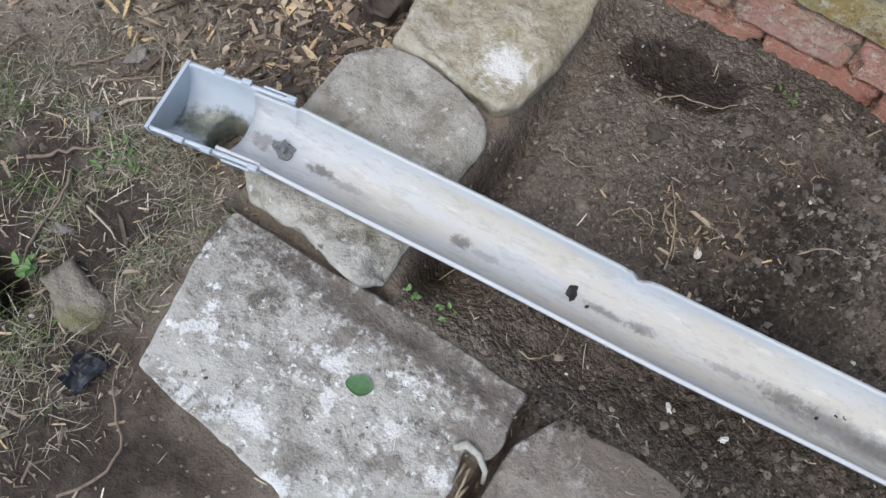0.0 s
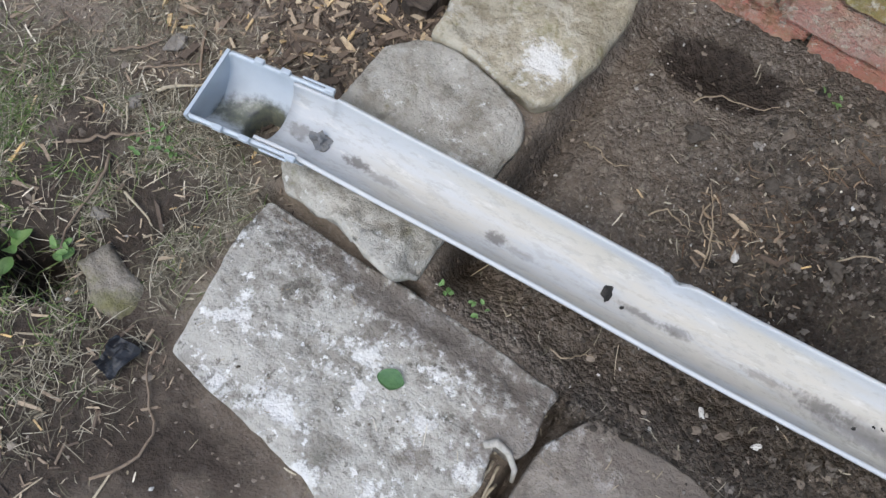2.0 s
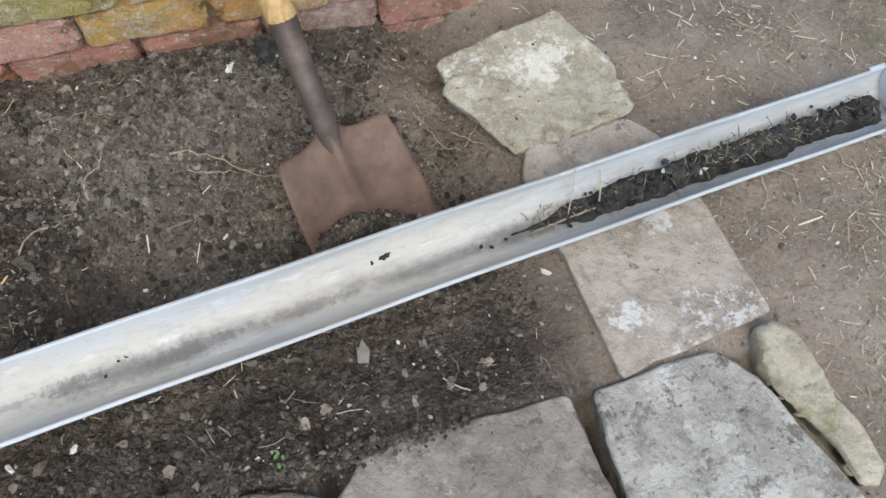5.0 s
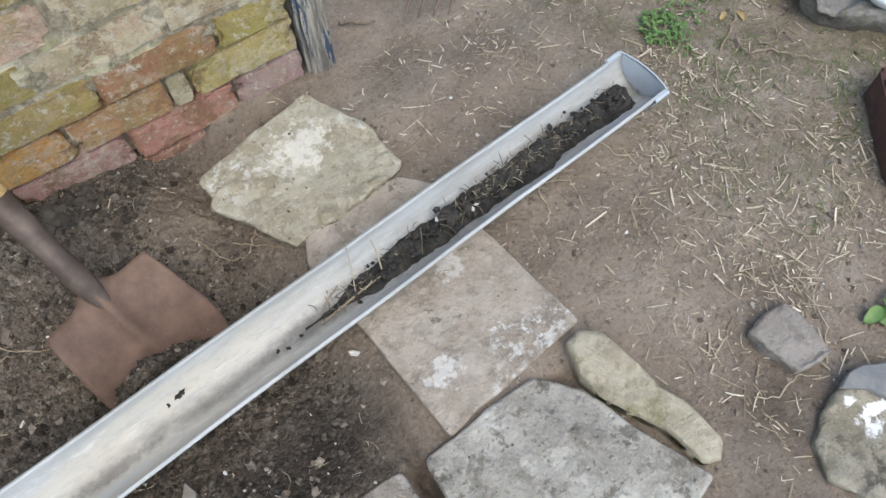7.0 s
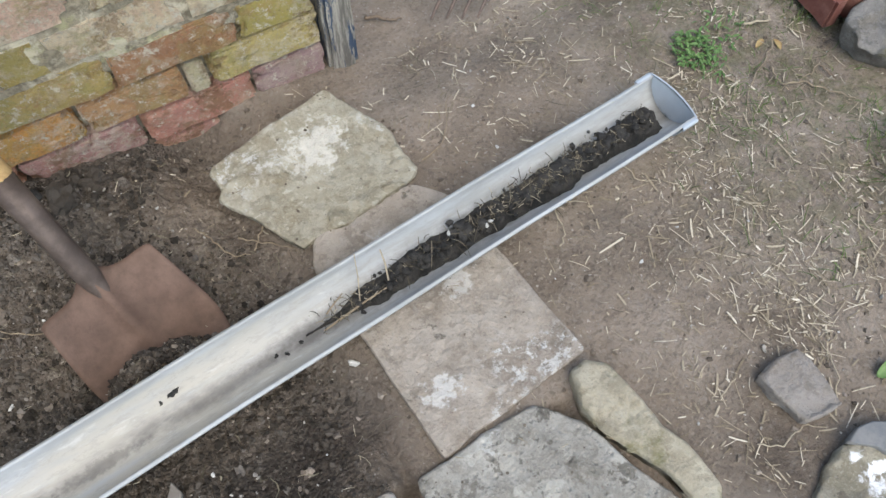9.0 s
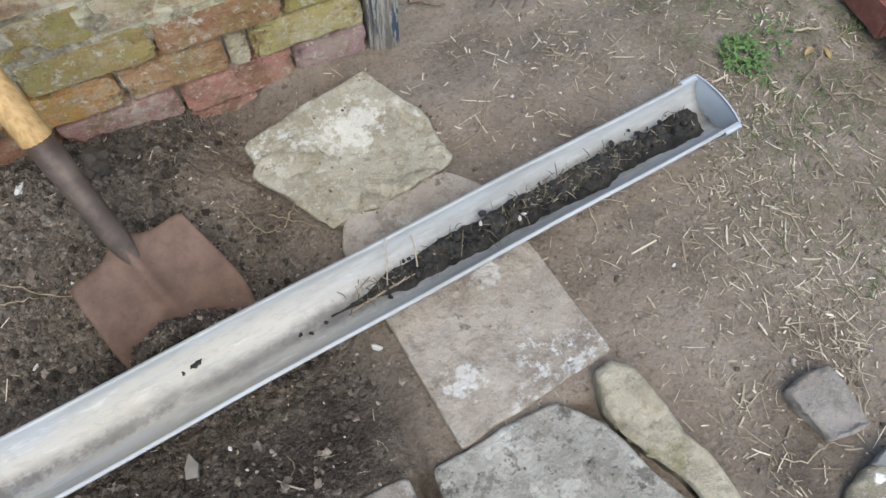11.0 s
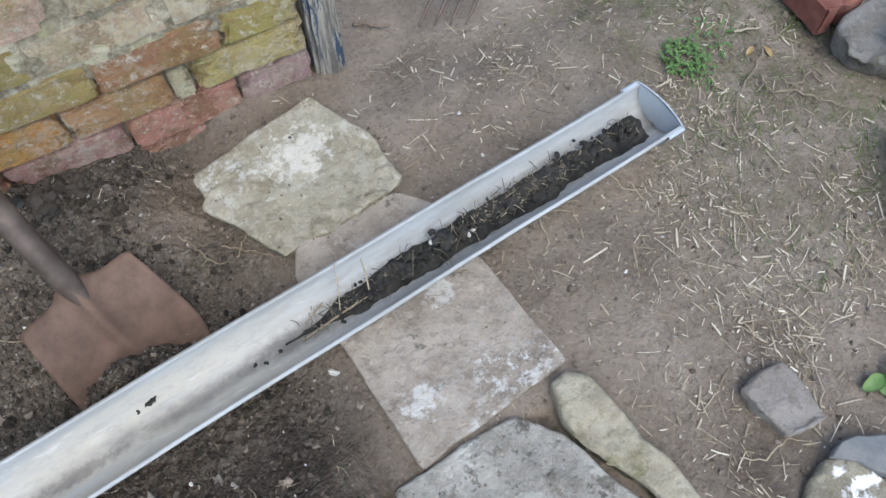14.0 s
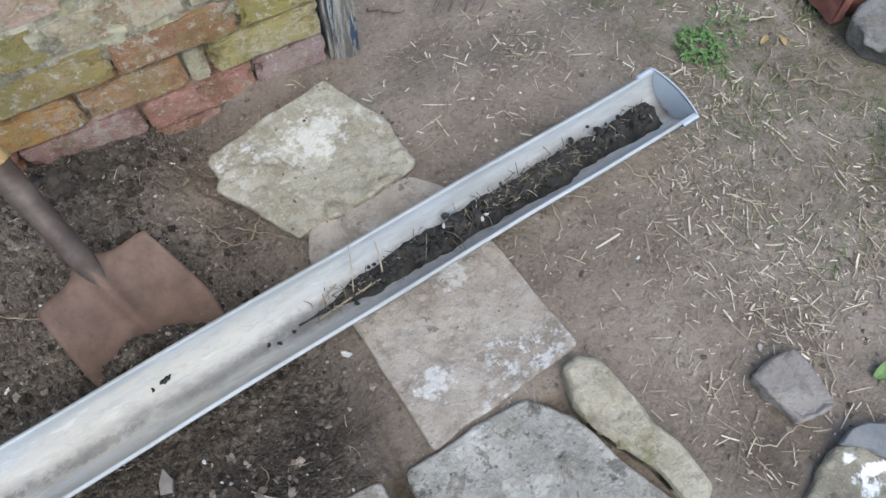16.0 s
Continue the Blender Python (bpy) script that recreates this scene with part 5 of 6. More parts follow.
# rotten wood and stalks where the bed meets the spoil
x, y = free_points(900, (0.0, 0.5, 0.4, 0.75), lambda x, y: hill(x, y, 0.2, 0.57, 0.1, 0.09), 151)
ln = lognormal(len(x), 0.009, 0.5, 152, 0.003, 0.03)
scatter("wood_splinters", "brown rotten wood splinters in the dug soil", "splinters", on_ground(x, y, 0.004), np.stack([ln, ln * 0.2, ln * 0.12], -1), 0.35, BOX, BOX_F, 0.12, M["chip"], 153)
x, y = free_points(260, (0.5, 0.75, 0.15, 0.3), lambda x, y: hill(x, y, 0.62, 0.22, 0.06, 0.04), 154)
e = lognormal(len(x), 0.0035, 0.4, 155, 0.0015, 0.008)
scatter("pale_grit", "white crumbs of lime beside a slab", "grit", on_ground(x, y, 0.001), np.stack([e, e * 0.7, e * 0.5], -1), 0.7, ICO, ICO_F, 0.18, M["flint"], 156)
# soil and straw dropped on the slabs
loc, hay = [], []
rs0 = np.random.RandomState(161)
for plan, top in zip(PLANS[:7], TOPS[:7]):
    pl = np.array(plan)
    px, py = rs0.uniform(pl[:, 0].min(), pl[:, 0].max(), 70), rs0.uniform(pl[:, 1].min(), pl[:, 1].max(), 70)
    ok = inside([tuple(p) for p in plan], px, py) & (px > -0.35)
    loc += [(a, b, top + 0.001) for a, b in zip(px[ok], py[ok])]
loc = np.array(loc)
e = lognormal(len(loc), 0.0012, 0.45, 162, 0.0006, 0.0035)
scatter("soil_crumbs", "soil crumbs dropped on the stone slabs", "soil crumbs", loc, np.stack([e, e * 0.85, e * 0.6], -1), 0.6, ICO, ICO_F, 0.15, M["crumb"], 163)
pick = loc[::5] + (0.006, 0.004, 0.0008)
e = lognormal(len(pick), 0.011, 0.5, 164, 0.004, 0.03)
scatter("straw", "bits of straw dropped on the stone slabs", "straw", pick, np.stack([e, np.full(len(e), 0.0012), np.full(len(e), 0.001)], -1), 0.04, ROD, ROD_F, 0.0, M["straw"], 165, bend=0.15)

# grass
BLADE = np.array([(xx, math.cos(a) * w, math.sin(a) * w * 0.4) for xx, w in ((0.0, 0.7), (0.35, 1.0), (0.7, 0.7), (1.0, 0.08)) for a in (0.5, 2.6, 4.7)]) * (1, 0.5, 0.5)


def grass(name, label, n, box, weight, length, width, rise, material, seed):
    x, y = free_points(n, box, weight, seed)
    r = np.random.RandomState(seed + 1)
    k = len(x)
    ln = lognormal(k, length, 0.4, seed + 2, length * 0.3, length * 2.2)
    v = np.repeat(BLADE[None], k, 0) * np.stack([ln, np.full(k, width), np.full(k, width)], -1)[:, None, :]
    droop = r.uniform(0.2, 1.0, (k, 1)) / ln[:, None]
    v[:, :, 2] -= v[:, :, 0] ** 2 * droop * 0.6
    v[:, :, 1] += v[:, :, 0] ** 2 * r.normal(0, 0.5, (k, 1)) / ln[:, None]
    up = np.clip(r.normal(rise, rise * 0.5, k), 0.02, 1.4)
    m = turns(np.zeros(k), -up, r.uniform(0, 2 * math.pi, k))
    v = np.einsum("nij,nkj->nki", m, v) + on_ground(x, y, 0.0015)[:, None, :]
    v[:, :, 2] = np.maximum(v[:, :, 2], ground_height(v[:, :, 0], v[:, :, 1]) + 0.001)
    faces = [tuple(i * 12 + a for a in f) for i in range(k) for f in ROD_F]
    return tagged(new(name, mesh_from(name, v.reshape(-1, 3), faces, False, material)), label, "grass", kind="stuff")


def tufts(spots):
    return lambda x, y: np.clip(sum(a * hill(x, y, cx, cy, r, r) for cx, cy, r, a in spots), 0, 1) * step(-0.35, 0.3, fbm(x, y, 0.07, 3, 55))


grass("withered_grass", "matted withered grass on the earth", 40000, (-1.0, -0.3, -0.4, 0.45), tufts([(-0.5, 0.1, 0.1, 0.9), (-0.6, 0.2, 0.14, 0.6), (-0.52, -0.15, 0.12, 0.7), (-0.75, 0.05, 0.15, 0.8), (-0.43, 0.13, 0.07, 1.0), (-0.47, 0.03, 0.06, 0.9), (-0.7, 0.3, 0.15, 0.4), (-0.5, 0.25, 0.08, 0.4)]), 0.022, 0.0015, 0.35, M["hay"], 131)
grass("grass", "thin green grass blades among withered ones", 24000, (-1.0, -0.3, -0.4, 0.45), tufts([(-0.55, 0.16, 0.06, 0.14), (-0.47, 0.1, 0.08, 0.2), (-0.8, 0.0, 0.15, 0.6), (-0.55, -0.14, 0.1, 0.35), (-0.7, 0.03, 0.09, 0.9), (-0.67, -0.15, 0.09, 0.7), (-0.64, 0.1, 0.05, 0.25)]), 0.022, 0.0018, 0.5, M["grass"], 135)
grass("grass", "patchy short green grass on trodden earth", 15000, (1.5, 2.5, -0.1, 0.95), tufts([(2.05, 0.56, 0.045, 0.9), (2.06, 0.42, 0.06, 0.7), (1.9, 0.5, 0.08, 0.35), (1.8, 0.42, 0.09, 0.3), (1.83, 0.2, 0.07, 0.3), (2.09, 0.6, 0.035, 1.0), (2.1, 0.43, 0.045, 0.9), (2.0, 0.27, 0.06, 0.6), (2.1, 0.3, 0.1, 0.4), (1.95, 0.72, 0.1, 0.4), (1.8, 0.77, 0.08, 0.7), (2.25, 0.7, 0.2, 0.3)]), 0.02, 0.0017, 0.7, M["grass"], 139)
grass("withered_grass", "withered grass lying among straw", 7000, (1.3, 2.5, -0.1, 0.93), tufts([(1.8, 0.35, 0.22, 0.5), (1.5, 0.82, 0.25, 0.25), (1.95, 0.6, 0.2, 0.4), (1.38, 0.86, 0.06, 0.7)]), 0.022, 0.0015, 0.2, M["hay"], 143)

# ---- roots, twigs and flints ----


def wire(name, label, category, a, b, radius, material, seed, sag=0.15, lift=0.004, group=""):
    """A thin crooked root or twig lying on the ground from a to b."""
    r = random.Random(seed)
    a, b = Vector(a), Vector(b)
    n = 14
    across = Vector((a.y - b.y, b.x - a.x))
    pts, rad = [], []
    p1, p2 = r.uniform(-1, 1), r.uniform(-1, 1)
    for i in range(n):
        t = i / (n - 1)
        w = sag * (p1 * math.sin(math.pi * t) + p2 * 0.6 * math.sin(2 * math.pi * t) + 0.12 * r.uniform(-1, 1))
        px, py = a.x + (b.x - a.x) * t + across.x * w, a.y + (b.y - a.y) * t + across.y * w
        pz = float(ground_height(np.array(px), np.array(py))) + radius + lift + 0.004 * r.uniform(-0.3, 1)
        pts.append((px, py, pz))
        rad.append(radius * (1 - 0.5 * t) * r.uniform(0.85, 1.15))
    return tagged(new(name, tube_mesh(name, pts, rad, 6, material)), label, category, group)


ROOTS = (((0.031, 0.721), (0.143, 0.782)), ((-0.072, 0.576), (0.007, 0.578)), ((0.071, 0.532), (0.14, 0.546)), ((0.177, 0.5), (0.118, 0.61)), ((0.061, 0.265), (0.118, 0.295)),
         ((0.551, 0.69), (0.701, 0.648)), ((0.429, 0.651), (0.465, 0.706)), ((0.135, 0.59), (0.18, 0.516)), ((0.436, 0.861), (0.5, 0.86)), ((0.571, 0.67), (0.64, 0.655)),
         ((0.984, 0.678), (1.06, 0.6)), ((1.0, 0.644), (1.041, 0.7)), ((0.32, 0.6), (0.42, 0.66)), ((0.93, 0.72), (0.99, 0.64)))
for i, (a, b) in enumerate(ROOTS):
    wire("root", "thin pale root bared in the dug soil", "root", a, b, 0.0015, M["root"], i, 0.2, group="roots in the bed")
wire("twig", "long thin brown twig on bare earth", "twig", (-0.306, -0.209), (-0.36, -0.03), 0.0022, M["chip"], 31, 0.2)
wire("twig", "long thin brown twig on bare earth", "twig", (1.305, 0.655), (1.41, 0.75), 0.0016, M["root"], 32, 0.15)
wire("twig", "crooked thin twig beside straw", "twig", (1.95, 0.49), (2.05, 0.41), 0.002, M["root"], 33, 0.3)
wire("twig", "dark brown stick in withered grass", "twig", (-0.66, 0.1), (-0.57, 0.2), 0.003, M["chip"], 34, 0.2)
wire("twig", "pale dry stick on bark chips", "twig", (-0.62, 0.24), (-0.56, 0.31), 0.003, M["straw"], 35, 0.1)
wire("twig", "crooked thin twig on bare earth", "twig", (1.994, 0.577), (1.856, 0.476), 0.0018, M["root"], 71, 0.15)
wire("twig", "short forked twig on bare earth", "twig", (1.957, 0.538), (1.951, 0.48), 0.0018, M["root"], 72, 0.1)
wire("twig", "arched thin twig on bare earth", "twig", (1.954, 0.492), (2.041, 0.504), 0.0016, M["root"], 73, 0.3)
wire("twig", "brown stick in patchy grass", "twig", (2.036, 0.493), (2.04, 0.456), 0.0024, M["chip"], 74, 0.05)
wire("stalk", "thick pale straw stalk in patchy grass", "stalk", (1.971, 0.636), (2.024, 0.621), 0.0028, M["straw"], 75, 0.02)
wire("twig", "long dark stick in withered grass", "twig", (-0.602, 0.124), (-0.544, -0.028), 0.0024, M["chip"], 76, 0.08)
wire("stalk", "pale straw stalk on withered grass", "stalk", (-0.542, 0.093), (-0.477, 0.078), 0.0022, M["straw"], 77, 0.05)
wire("stalk", "pale straw stalk on bare earth", "stalk", (-0.641, 0.199), (-0.613, 0.166), 0.0022, M["straw"], 78, 0.03)
wire("twig", "dark stick on trodden earth", "twig", (-0.819, 0.255), (-0.824, 0.205), 0.0028, M["chip"], 79, 0.05)
wire("twig", "brown stick among bark chips", "twig", (-0.726, 0.251), (-0.676, 0.317), 0.0028, M["chip"], 80, 0.12)
wire("twig", "brown stick among bark chips", "twig", (-0.673, 0.255), (-0.596, 0.32), 0.0024, M["chip"], 81, 0.08)
wire("twig", "dark stick lying by the gutter's outlet", "twig", (-0.639, 0.363), (-0.585, 0.295), 0.003, M["chip"], 82, 0.04)
for i, (a, b) in enumerate((((1.5, 0.02), (1.6, -0.01)), ((1.62, 0.0), (1.68, 0.1)), ((1.42, 0.41), (1.5, 0.46)), ((1.56, 0.5), (1.63, 0.44)))):
    wire("stalk", "dry bent grass stalk on the earth", "stalk", a, b, 0.0013, M["straw"], 50 + i, 0.3, group="dry stalks")


def lump(name, label, category, place, size, material, seed, group="", sub=2, rough=0.3):
    bm = bmesh.new()
    bmesh.ops.create_icosphere(bm, subdivisions=sub, radius=0.5)
    for vert in bm.verts:
        vert.co += vert.co.normalized() * rough * noise.noise(vert.co * 3 + Vector((seed * 7.3, seed, 0)))
        vert.co += noise.noise_vector(vert.co * 7 + Vector((seed, 0, seed))) * rough * 0.15
        vert.co = Vector((vert.co.x * size[0], vert.co.y * size[1], vert.co.z * size[2]))
    me = bpy.data.meshes.new(name)
    bm.to_mesh(me)
    bm.free()
    me.materials.append(material)
    ob = new(name, me)
    ob.location = place
    ob.rotation_euler = (0, 0, seed * 1.7)
    return tagged(ob, label, category, group)


def ground_at(x, y):
    return float(ground_height(np.array(x), np.array(y)))


for i, (px, py, s) in enumerate(((0.205, 0.54, 0.018), (0.6, 0.575, 0.01), (0.273, 0.315, 0.013), (0.353, 0.32, 0.013), (1.055, 0.4, 0.016), (0.66, 0.826, 0.02), (0.12, 0.43, 0.009), (0.3, 0.68, 0.011), (0.47, 0.53, 0.009), (1.43, 0.62, 0.008), (1.52, 0.33, 0.008))):
    lump("flint", "small pale white flint in the soil", "flint", (px, py, ground_at(px, py) + s * 0.2), (s * 1.0, s * 0.55, s * 0.4), M["flint"], i + 3, "pale flints", 2, 0.6)
for i, (px, py, s) in enumerate(((0.324, 0.593, 0.03), (0.06, 0.68, 0.035), (0.2, 0.66, 0.03), (0.45, 0.46, 0.028), (0.72, 0.86, 0.045), (0.77, 0.84, 0.05), (0.82, 0.87, 0.04), (-0.45, 0.42, 0.03), (-0.56, 0.3, 0.025), (-0.44, 0.5, 0.028))):
    lump("clod", "grey-brown lump of dry soil", "clod", (px, py, ground_at(px, py) + s * 0.12), (s, s * 0.85, s * 0.6), M["clod"] if i != 4 else M["mould"], i + 20, "lumps of soil", 3, 0.45)
for (px, py), s in (((-0.663, 0.322), 0.034), ((-0.636, 0.209), 0.022), ((-0.55, 0.05), 0.024)):
    lump("stone_chip", "flat grey stone chip lying among mulch", "stone", (px, py, ground_at(px, py) + 0.004), (s, s * 0.7, 0.012), M["shard"], px * 10, "stone chips", 3, 0.4)
stone("slate_piece", "small upright slate shard in the soil", "stone", [(0.748, 0.338), (0.75, 0.355), (0.762, 0.372), (0.77, 0.352), (0.764, 0.334)], -0.03, 0.03, M["shard"], 41, 0.002, 0.001, 0.002)

# ---- leaves and weeds ----


def leaf_mesh(name, length, width, cup, seed, material):
    """An oval leaf with a midrib fold and real thickness."""
    nu, nv = 11, 7
    vv = []
    for side_z in (0.0, -0.0006):
        for i in range(nu):
            t = i / (nu - 1)
            half = width / 2 * math.sin(math.pi * min(1, t * 0.96 + 0.02)) ** 0.65
            for k in range(nv):
                w = -1 + 2 * k / (nv - 1)
                vv.append((t * length, w * half * (1 + 0.06 * math.sin(9 * t + seed)), cup * abs(w) * half + 0.08 * length * math.sin(math.pi * t) + side_z))
    ff = [tuple(q) for q in grid_faces(nu, nv)] + [tuple(a + nu * nv for a in q[::-1]) for q in grid_faces(nu, nv)]
    rim = [i * nv for i in range(nu)] + [(nu - 1) * nv + k for k in range(1, nv)] + [i * nv + nv - 1 for i in range(nu - 2, -1, -1)] + list(range(nv - 2, 0, -1))
    ff += [(a, b, b + nu * nv, a + nu * nv) for a, b in zip(rim, rim[1:] + rim[:1])]
    return mesh_from(name, vv, ff, True, material)


fallen = new("leaf", leaf_mesh("leaf", 0.036, 0.027, 0.15, 2, M["leaf"]))
fallen.matrix_world = pose(-0.1, 0.095, 0.006, 0, 0, 15)
tagged(fallen, "round green leaf fallen on the grey slab", "leaf")
second = new("leaf", leaf_mesh("leaf", 0.05, 0.018, 0.25, 5, M["leaf"]))
second.matrix_world = pose(0.515, 0.135, 0.006, 0, 0, -50)
tagged(second, "narrow bright green leaf fallen on a soiled slab", "leaf")
M["dead_leaf"] = plain_material("yellow_dead_leaf", (0.36, 0.27, 0.12), (0.28, 0.17, 0.07), 40, 0.7)
for px, py, a in ((1.962, 0.584, 20), (2.0, 0.559, 80)):
    ob = new("dead_leaf", leaf_mesh("dead_leaf", 0.026, 0.011, 0.4, a, M["dead_leaf"]))
    ob.matrix_world = pose(px, py, ground_at(px, py) + 0.003, 0, 0, a)
    tagged(ob, "small curled yellow-brown dead leaf", "leaf", "dead leaves")


def weed(label, place, leaves, length, width, spread, seed, colour="leaf"):
    """A rosette of leaves on short stalks."""
    r = random.Random(seed)
    thing = new("weed")
    thing.location = (place[0], place[1], ground_at(*place))
    tagged(thing, label, "weed")
    shapes = [leaf_mesh("weed_leaf", length * q, width * q, 0.3, seed + j, M[colour]) for j, q in enumerate((1.0, 0.8, 1.15))]
    for i in range(leaves):
        a, out = i * 137.5 + r.uniform(-20, 20), spread * math.sqrt(r.random())
        ob = new("leaf_blade", r.choice(shapes))
        ob.parent = thing
        ob.matrix_local = pose(math.cos(radians(a)) * out, math.sin(radians(a)) * out, r.uniform(0.002, 0.014), r.uniform(-35, 35), r.uniform(-30, 15), a + r.uniform(-150, 150))
    return thing


M["weed"] = plain_material("bright_weed_leaf", (0.085, 0.165, 0.045), (0.15, 0.22, 0.08), 30, 0.55)
weed("flat patch of small-leaved bright green weed in bare earth", (1.855, 0.632), 150, 0.013, 0.0048, 0.04, 1, "weed")
weed("sparse small-leaved green weed in trodden earth", (1.925, 0.645), 50, 0.012, 0.0042, 0.045, 2, "weed")
weed("sparse small-leaved green weed in trodden earth", (1.86, 0.59), 40, 0.012, 0.004, 0.03, 12, "weed")
weed("broad-leaved green weed beside a painted rock", (1.762, 0.018), 6, 0.034, 0.02, 0.012, 3, "weed")
weed("broad-leaved green weed in withered grass", (-0.64, -0.06), 9, 0.034, 0.024, 0.03, 4, "weed")
weed("small nettle-like green weed in withered grass", (-0.548, -0.018), 10, 0.017, 0.01, 0.014, 5, "weed")
weed("tiny green seedling in the dug soil", (-0.05, 0.25), 6, 0.009, 0.006, 0.012, 6, "weed")
weed("tiny green seedling in the dug soil", (-0.1, 0.245), 5, 0.009, 0.006, 0.012, 7, "weed")
weed("small green weed at a slab's edge", (0.616, 0.228), 5, 0.009, 0.0045, 0.008, 8, "weed")
weed("small green weed by the brick wall", (0.2, 0.84), 6, 0.011, 0.005, 0.015, 9, "weed")
weed("low green weed in withered grass", (-0.56, 0.18), 18, 0.011, 0.006, 0.035, 10, "weed")

# ---- things at the edges of the yard ----
post = new("fence_post")
post.location = (1.291, 0.948, -0.12)
tagged(post, "weathered grey wooden post with flaking blue-black paint", "post")
bm = bmesh.new()
bmesh.ops.create_cube(bm, size=1.0)
bmesh.ops.scale(bm, vec=(0.055, 0.055, 1.3), verts=bm.verts)
bmesh.ops.translate(bm, vec=(0, 0, 0.65), verts=bm.verts)
bmesh.ops.subdivide_edges(bm, edges=[e for e in bm.edges if abs(e.verts[0].co.z - e.verts[1].co.z) > 1], cuts=24)
bmesh.ops.bevel(bm, geom=[e for e in bm.edges if abs(e.verts[0].co.z - e.verts[1].co.z) > 0.01], offset=0.007, segments=2, affect="EDGES")
for vert in bm.verts:
    vert.co += noise.noise_vector(vert.co * 14) * 0.005
k = Mat("flaking_painted_wood", 0.85)
c = k.mix(k.nz(18, 6, 0.7, stretch=(5, 5, 0.5), lo=0.4, hi=0.6), (0.3, 0.28, 0.24), (0.12, 0.11, 0.095))
c = k.mix(k.nz(26, 6, 0.75, stretch=(2, 2, 0.3), shift=3, lo=0.55, hi=0.58), c, (0.045, 0.065, 0.1))
part("shaft", bm, k.done(c, k.nz(30, 6, stretch=(5, 5, 0.5)), 0.8, 0.004), post)

fork = new("garden_fork")
fork.location = (1.5, 0.9, 0.0)
tagged(fork, "dark steel garden fork lying on the earth", "fork")
for i in range(4):
    off = Vector((0.026, -0.012, 0)) * (i - 1)
    part("tine", tube_mesh("tine", [off + Vector(q) for q in ((-0.012, 0.0, -0.004), (0.02, 0.025, 0.006), (0.09, 0.085, 0.016), (0.16, 0.145, 0.02))], [0.002, 0.0042, 0.005, 0.005], 8), M["steel"], fork)
part("head", tube_mesh("head", [Vector((0.13, 0.16, 0.02)), Vector((0.17, 0.142, 0.022)), Vector((0.215, 0.118, 0.02))], [0.006, 0.009, 0.006], 10), M["steel"], fork)
part("shaft", tube_mesh("shaft", [Vector((0.17, 0.145, 0.024)), Vector((0.3, 0.255, 0.04)), Vector((0.75, 0.62, 0.06))], [0.012, 0.016, 0.017], 12), M["ash"], fork)
wire("twig", "short dark stick near the wall's end", "twig", (1.37, 1.0), (1.43, 0.97), 0.004, M["chip"], 36, 0.1)

M["faded_brick"] = plain_material("dull_red_brick", (0.15, 0.055, 0.042), (0.22, 0.1, 0.075), 30, 0.9, bump=0.7)
loose_red = brick_mesh("brick", (0.17, 0.1, 0.065), 77, M["faded_brick"])
ob = new("brick", loose_red)
ob.matrix_world = pose(2.145, 0.637, 0.028, 0, 0, 86)
tagged(ob, "loose worn red brick lying in grass", "brick")
M["dark_brick"] = plain_material("dark_rust_brick", (0.06, 0.032, 0.026), (0.09, 0.045, 0.034), 30, 0.9)
ob = new("brick", brick_mesh("brick", (0.215, 0.1025, 0.065), 99, M["dark_brick"]))
ob.matrix_world = pose(2.03, 0.21, 0.02, 0, 0, 52.5)
tagged(ob, "dark rust-brown brick lying on grassy earth", "brick")
bm = bmesh.new()
bmesh.ops.create_cone(bm, cap_ends=True, segments=32, radius1=0.05, radius2=0.056, depth=0.045)
bmesh.ops.bevel(bm, geom=[e for e in bm.edges if e.calc_face_angle(0) > 0.6], offset=0.012, segments=4, affect="EDGES")
me = bpy.data.meshes.new("white_pot")
bm.to_mesh(me)
bm.free()
me.polygons.foreach_set("use_smooth", [True] * len(me.polygons))
me.materials.append(M["white"])
ob = new("white_pot", me)
ob.matrix_world = pose(2.195, 0.425, 0.072, 0, 0, 0)
tagged(ob, "small smooth white pot standing on a rough rock", "pot")

bm = bmesh.new()
bmesh.ops.create_grid(bm, x_segments=16, y_segments=16, size=0.015)
for vert in bm.verts:
    p = vert.co.copy()
    vert.co.z = 0.012 + 0.014 * noise.noise(p * 60) + 0.006 * noise.noise(p * 150)
    vert.co.x *= 1 + 0.35 * noise.noise(p * 25 + Vector((5, 0, 0)))
    vert.co.y *= 1.2 + 0.35 * noise.noise(p * 25)
bmesh.ops.solidify(bm, geom=bm.faces[:], thickness=0.001)
me = bpy.data.meshes.new("plastic_scrap")
bm.to_mesh(me)
bm.free()
me.materials.append(M["plastic"])
ob = new("plastic_scrap", me)
ob.location = (-0.385, -0.083, ground_at(-0.385, -0.083) + 0.002)
ob.scale = (1.25, 1.35, 1.2)
tagged(ob, "crumpled scrap of black plastic on the earth", "plastic scrap")

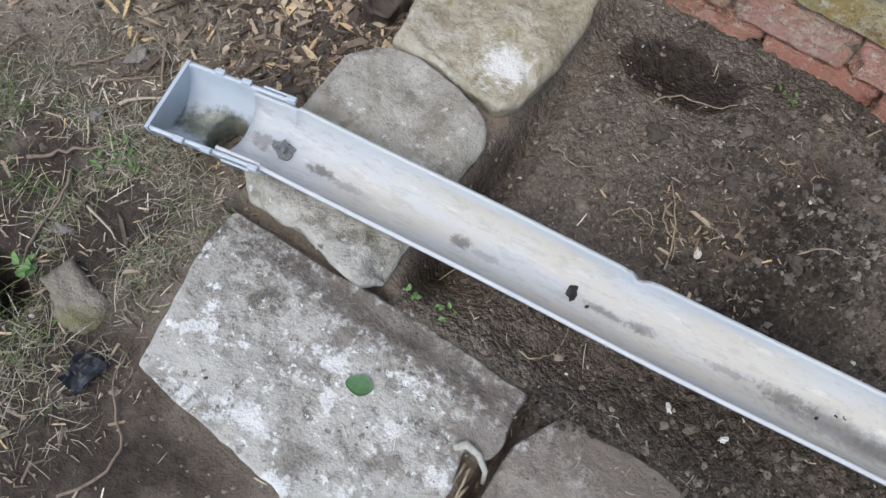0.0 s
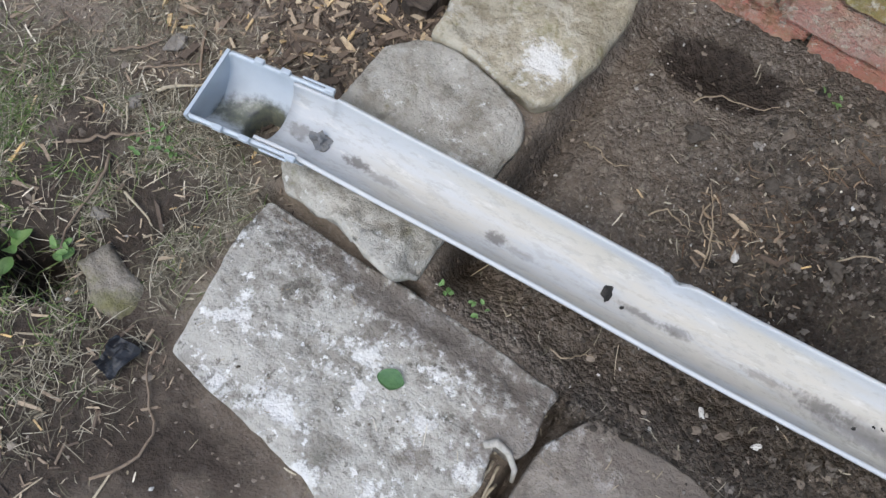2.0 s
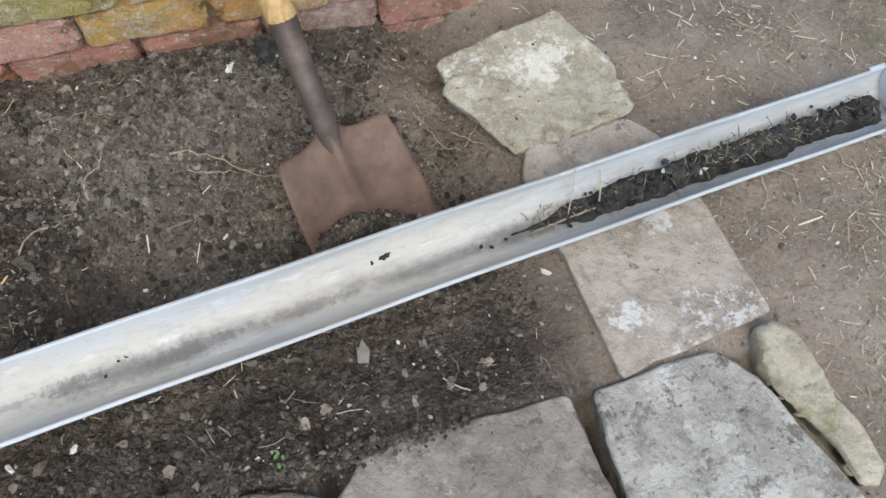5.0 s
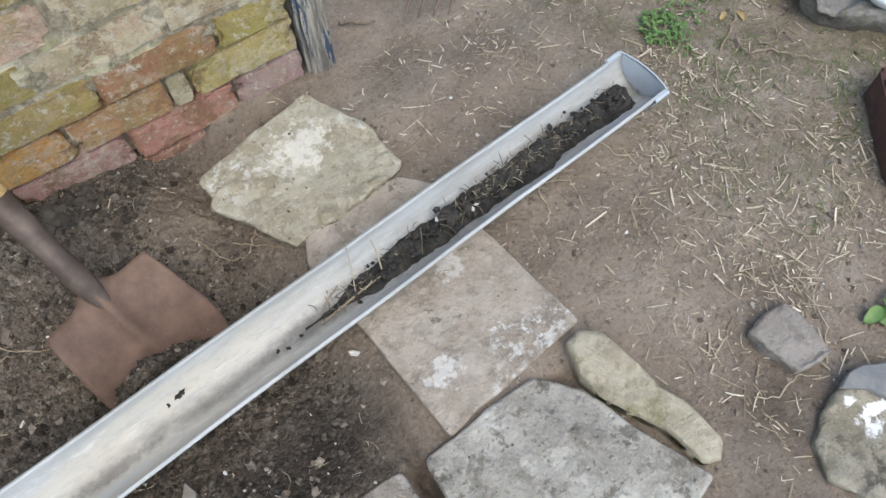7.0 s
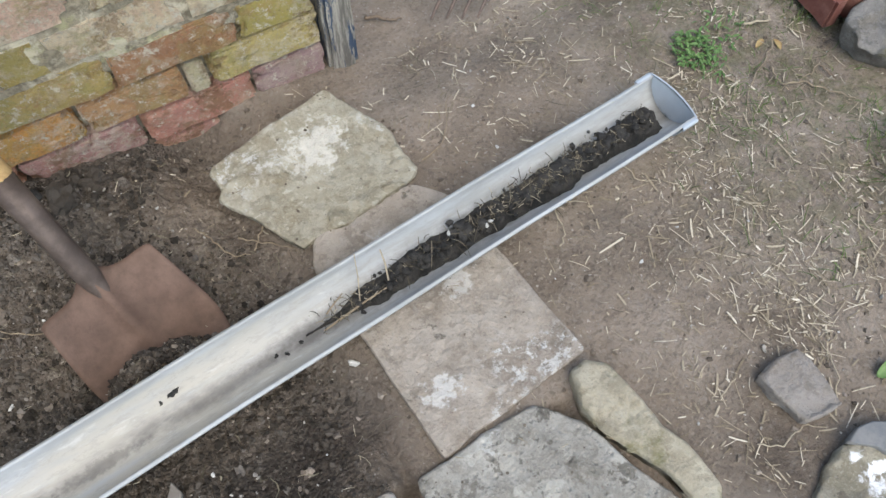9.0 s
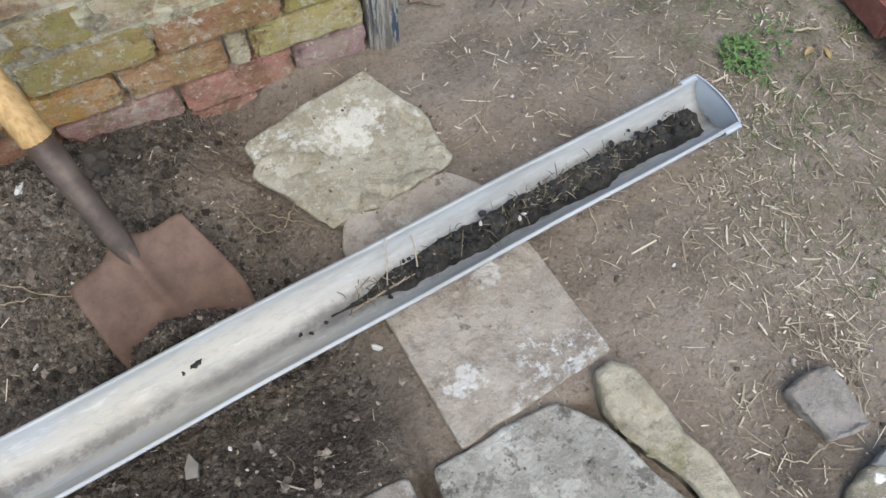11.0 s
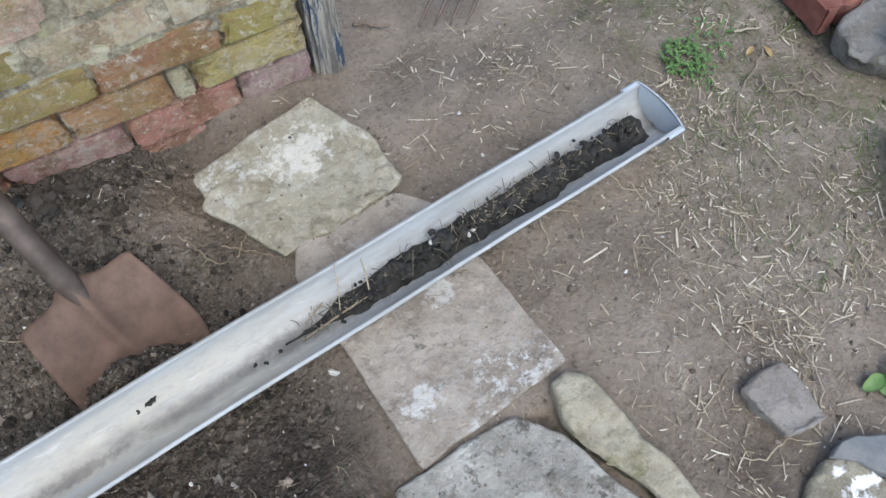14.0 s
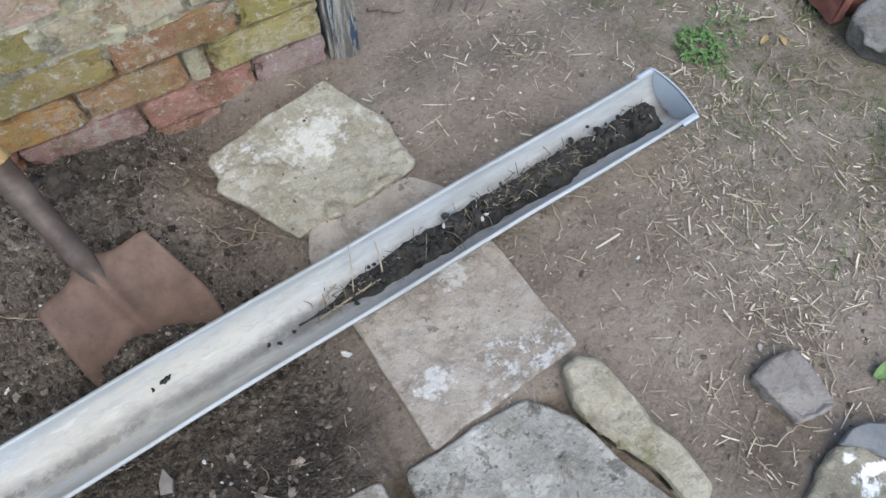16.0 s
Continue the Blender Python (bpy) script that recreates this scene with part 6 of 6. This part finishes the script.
stone("wood_stump", "dark rotten wood stump between boulder and bark chips", "stump", [(-0.43, 0.585), (-0.41, 0.575), (-0.383, 0.59), (-0.38, 0.64), (-0.4, 0.665), (-0.43, 0.65)], 0.03, 0.06, M["rot"], 44, 0.006, 0.01, 0.012, flake=0.012)
ob = new("root", tube_mesh("root", [(0.06, 0.104, 0.0), (0.071, 0.115, 0.005), (0.09, 0.113, 0.003), (0.108, 0.103, -0.012), (0.114, 0.092, -0.03)], [0.005, 0.006, 0.0045, 0.004, 0.003], 9, M["flint"]))
tagged(ob, "pale grey broken root in the gap between slabs", "root")
for i, (a, b) in enumerate((((0.082, 0.1), (0.088, 0.03)), ((0.09, 0.1), (0.1, 0.02)), ((0.1, 0.08), (0.088, 0.0)))):
    wire("stalk", "dry straw stalk in the gap between slabs", "stalk", a, b, 0.0025, M["straw"], 60 + i, 0.08, 0.006, "dry stalks")

# ---- bits lying in the gutter ----


def in_gutter(s, y, lift=0.0):
    return GM @ Vector((s, y, -0.0508 * math.sqrt(max(0, 1 - (y / 0.0483) ** 2)) + lift))


lump("dirt_clump", "grey crumpled leaf litter stuck in the gutter", "dirt clump", in_gutter(0.158, 0.006, 0.007), (0.026, 0.02, 0.016), M["slate"], 61, "clumps in the gutter", 3, 0.7)
lump("dirt_clump", "black clump of wet dirt in the gutter", "dirt clump", in_gutter(0.6, 0.007, 0.001), (0.022, 0.012, 0.006), M["mould"], 62, "clumps in the gutter", 3, 0.5)
lump("dirt_clump", "black clump of wet dirt in the gutter", "dirt clump", in_gutter(1.345, 0.032, 0.001), (0.016, 0.009, 0.006), M["mould"], 63, "clumps in the gutter", 3, 0.7)
for i, (s, y) in enumerate(((0.965, 0.018), (0.945, 0.003), (0.975, 0.02), (0.625, 0.0), (1.5, -0.004), (1.485, 0.002), (1.525, 0.0), (1.325, 0.03))):
    lump("dirt_speck", "tiny black speck of dirt in the gutter", "dirt speck", in_gutter(s, y, 0.0005), (0.007, 0.005, 0.003), M["mould"], 64 + i, "specks in the gutter", 2, 0.5)


def stick(label, a, b, radius, material, group=""):
    a, b = GM @ Vector(a), GM @ Vector(b)
    mid = (a + b) / 2 + Vector((0.002, 0.001, 0.002))
    return tagged(new("stick", tube_mesh("stick", [a, mid, b], [radius, radius, radius * 0.7], 7, material)), label, "stick", group)


stick("pale dry stick leaning in the leaf mould", (1.675, 0.0, -0.026), (1.685, 0.036, 0.004), 0.0014, M["straw"])
stick("pale dry stalk leaning on the gutter's rim", (1.625, 0.0, -0.036), (1.65, 0.05, 0.006), 0.001, M["straw"])
stick("dark twig lying along the gutter", (1.56, -0.006, -0.045), (1.69, -0.006, -0.03), 0.0016, M["root"])
stick("short pale stalk lying in leaf mould", (1.575, 0.012, -0.04), (1.61, 0.024, -0.034), 0.0013, M["root"])
rs = np.random.RandomState(7)
n = 640
s = np.clip(np.where(rs.uniform(0, 1, n) < 0.4, rs.uniform(1.56, GL - 0.045, n), rs.normal(1.97, 0.07, n)), 1.56, GL - 0.045)
yy = rs.normal(0.006, 0.01, n)
zz = -0.051 + (0.006 + 0.02 * step(0.0, 0.35, (s - 1.535) / 0.69)) + 0.003
loc = np.array([tuple(GM @ Vector((a, b, c))) for a, b, c in zip(s, yy, zz)])
ln = lognormal(n, 0.011, 0.6, 71, 0.003, 0.04)
scatter("leaf_litter", "shredded stalks and leaves on the leaf mould", "leaf litter", loc, np.stack([ln, np.full(n, 0.0013), np.full(n, 0.0011)], -1), 0.25, ROD, ROD_F, 0.0, M["litter"], 72, bend=0.5)
n = 420
s = rs.uniform(1.62, GL - 0.045, n)
yy = rs.normal(0.003, 0.009, n)
zz = -0.051 + (0.006 + 0.02 * step(0.0, 0.35, (s - 1.535) / 0.69)) + 0.001
loc = np.array([tuple(GM @ Vector((a, b, c))) for a, b, c in zip(s, yy, zz)])
d = lognormal(n, 0.0045, 0.45, 73, 0.002, 0.011)
scatter("mould_crumbs", "wet black crumbs of leaf mould in the gutter", "leaf mould", loc, np.stack([d, d * 0.8, d * 0.6], -1), 0.5, ICO, ICO_F, 0.16, M["mould"], 74)
for i, (a, b) in enumerate(((1.845, -0.012), (1.855, -0.008), (1.79, 0.01))):
    lump("flint", "small white chip on the leaf mould", "flint", GM @ Vector((a, b, -0.02)), (0.009, 0.006, 0.005), M["flint"], 80 + i, "pale flints", 1, 0.4)
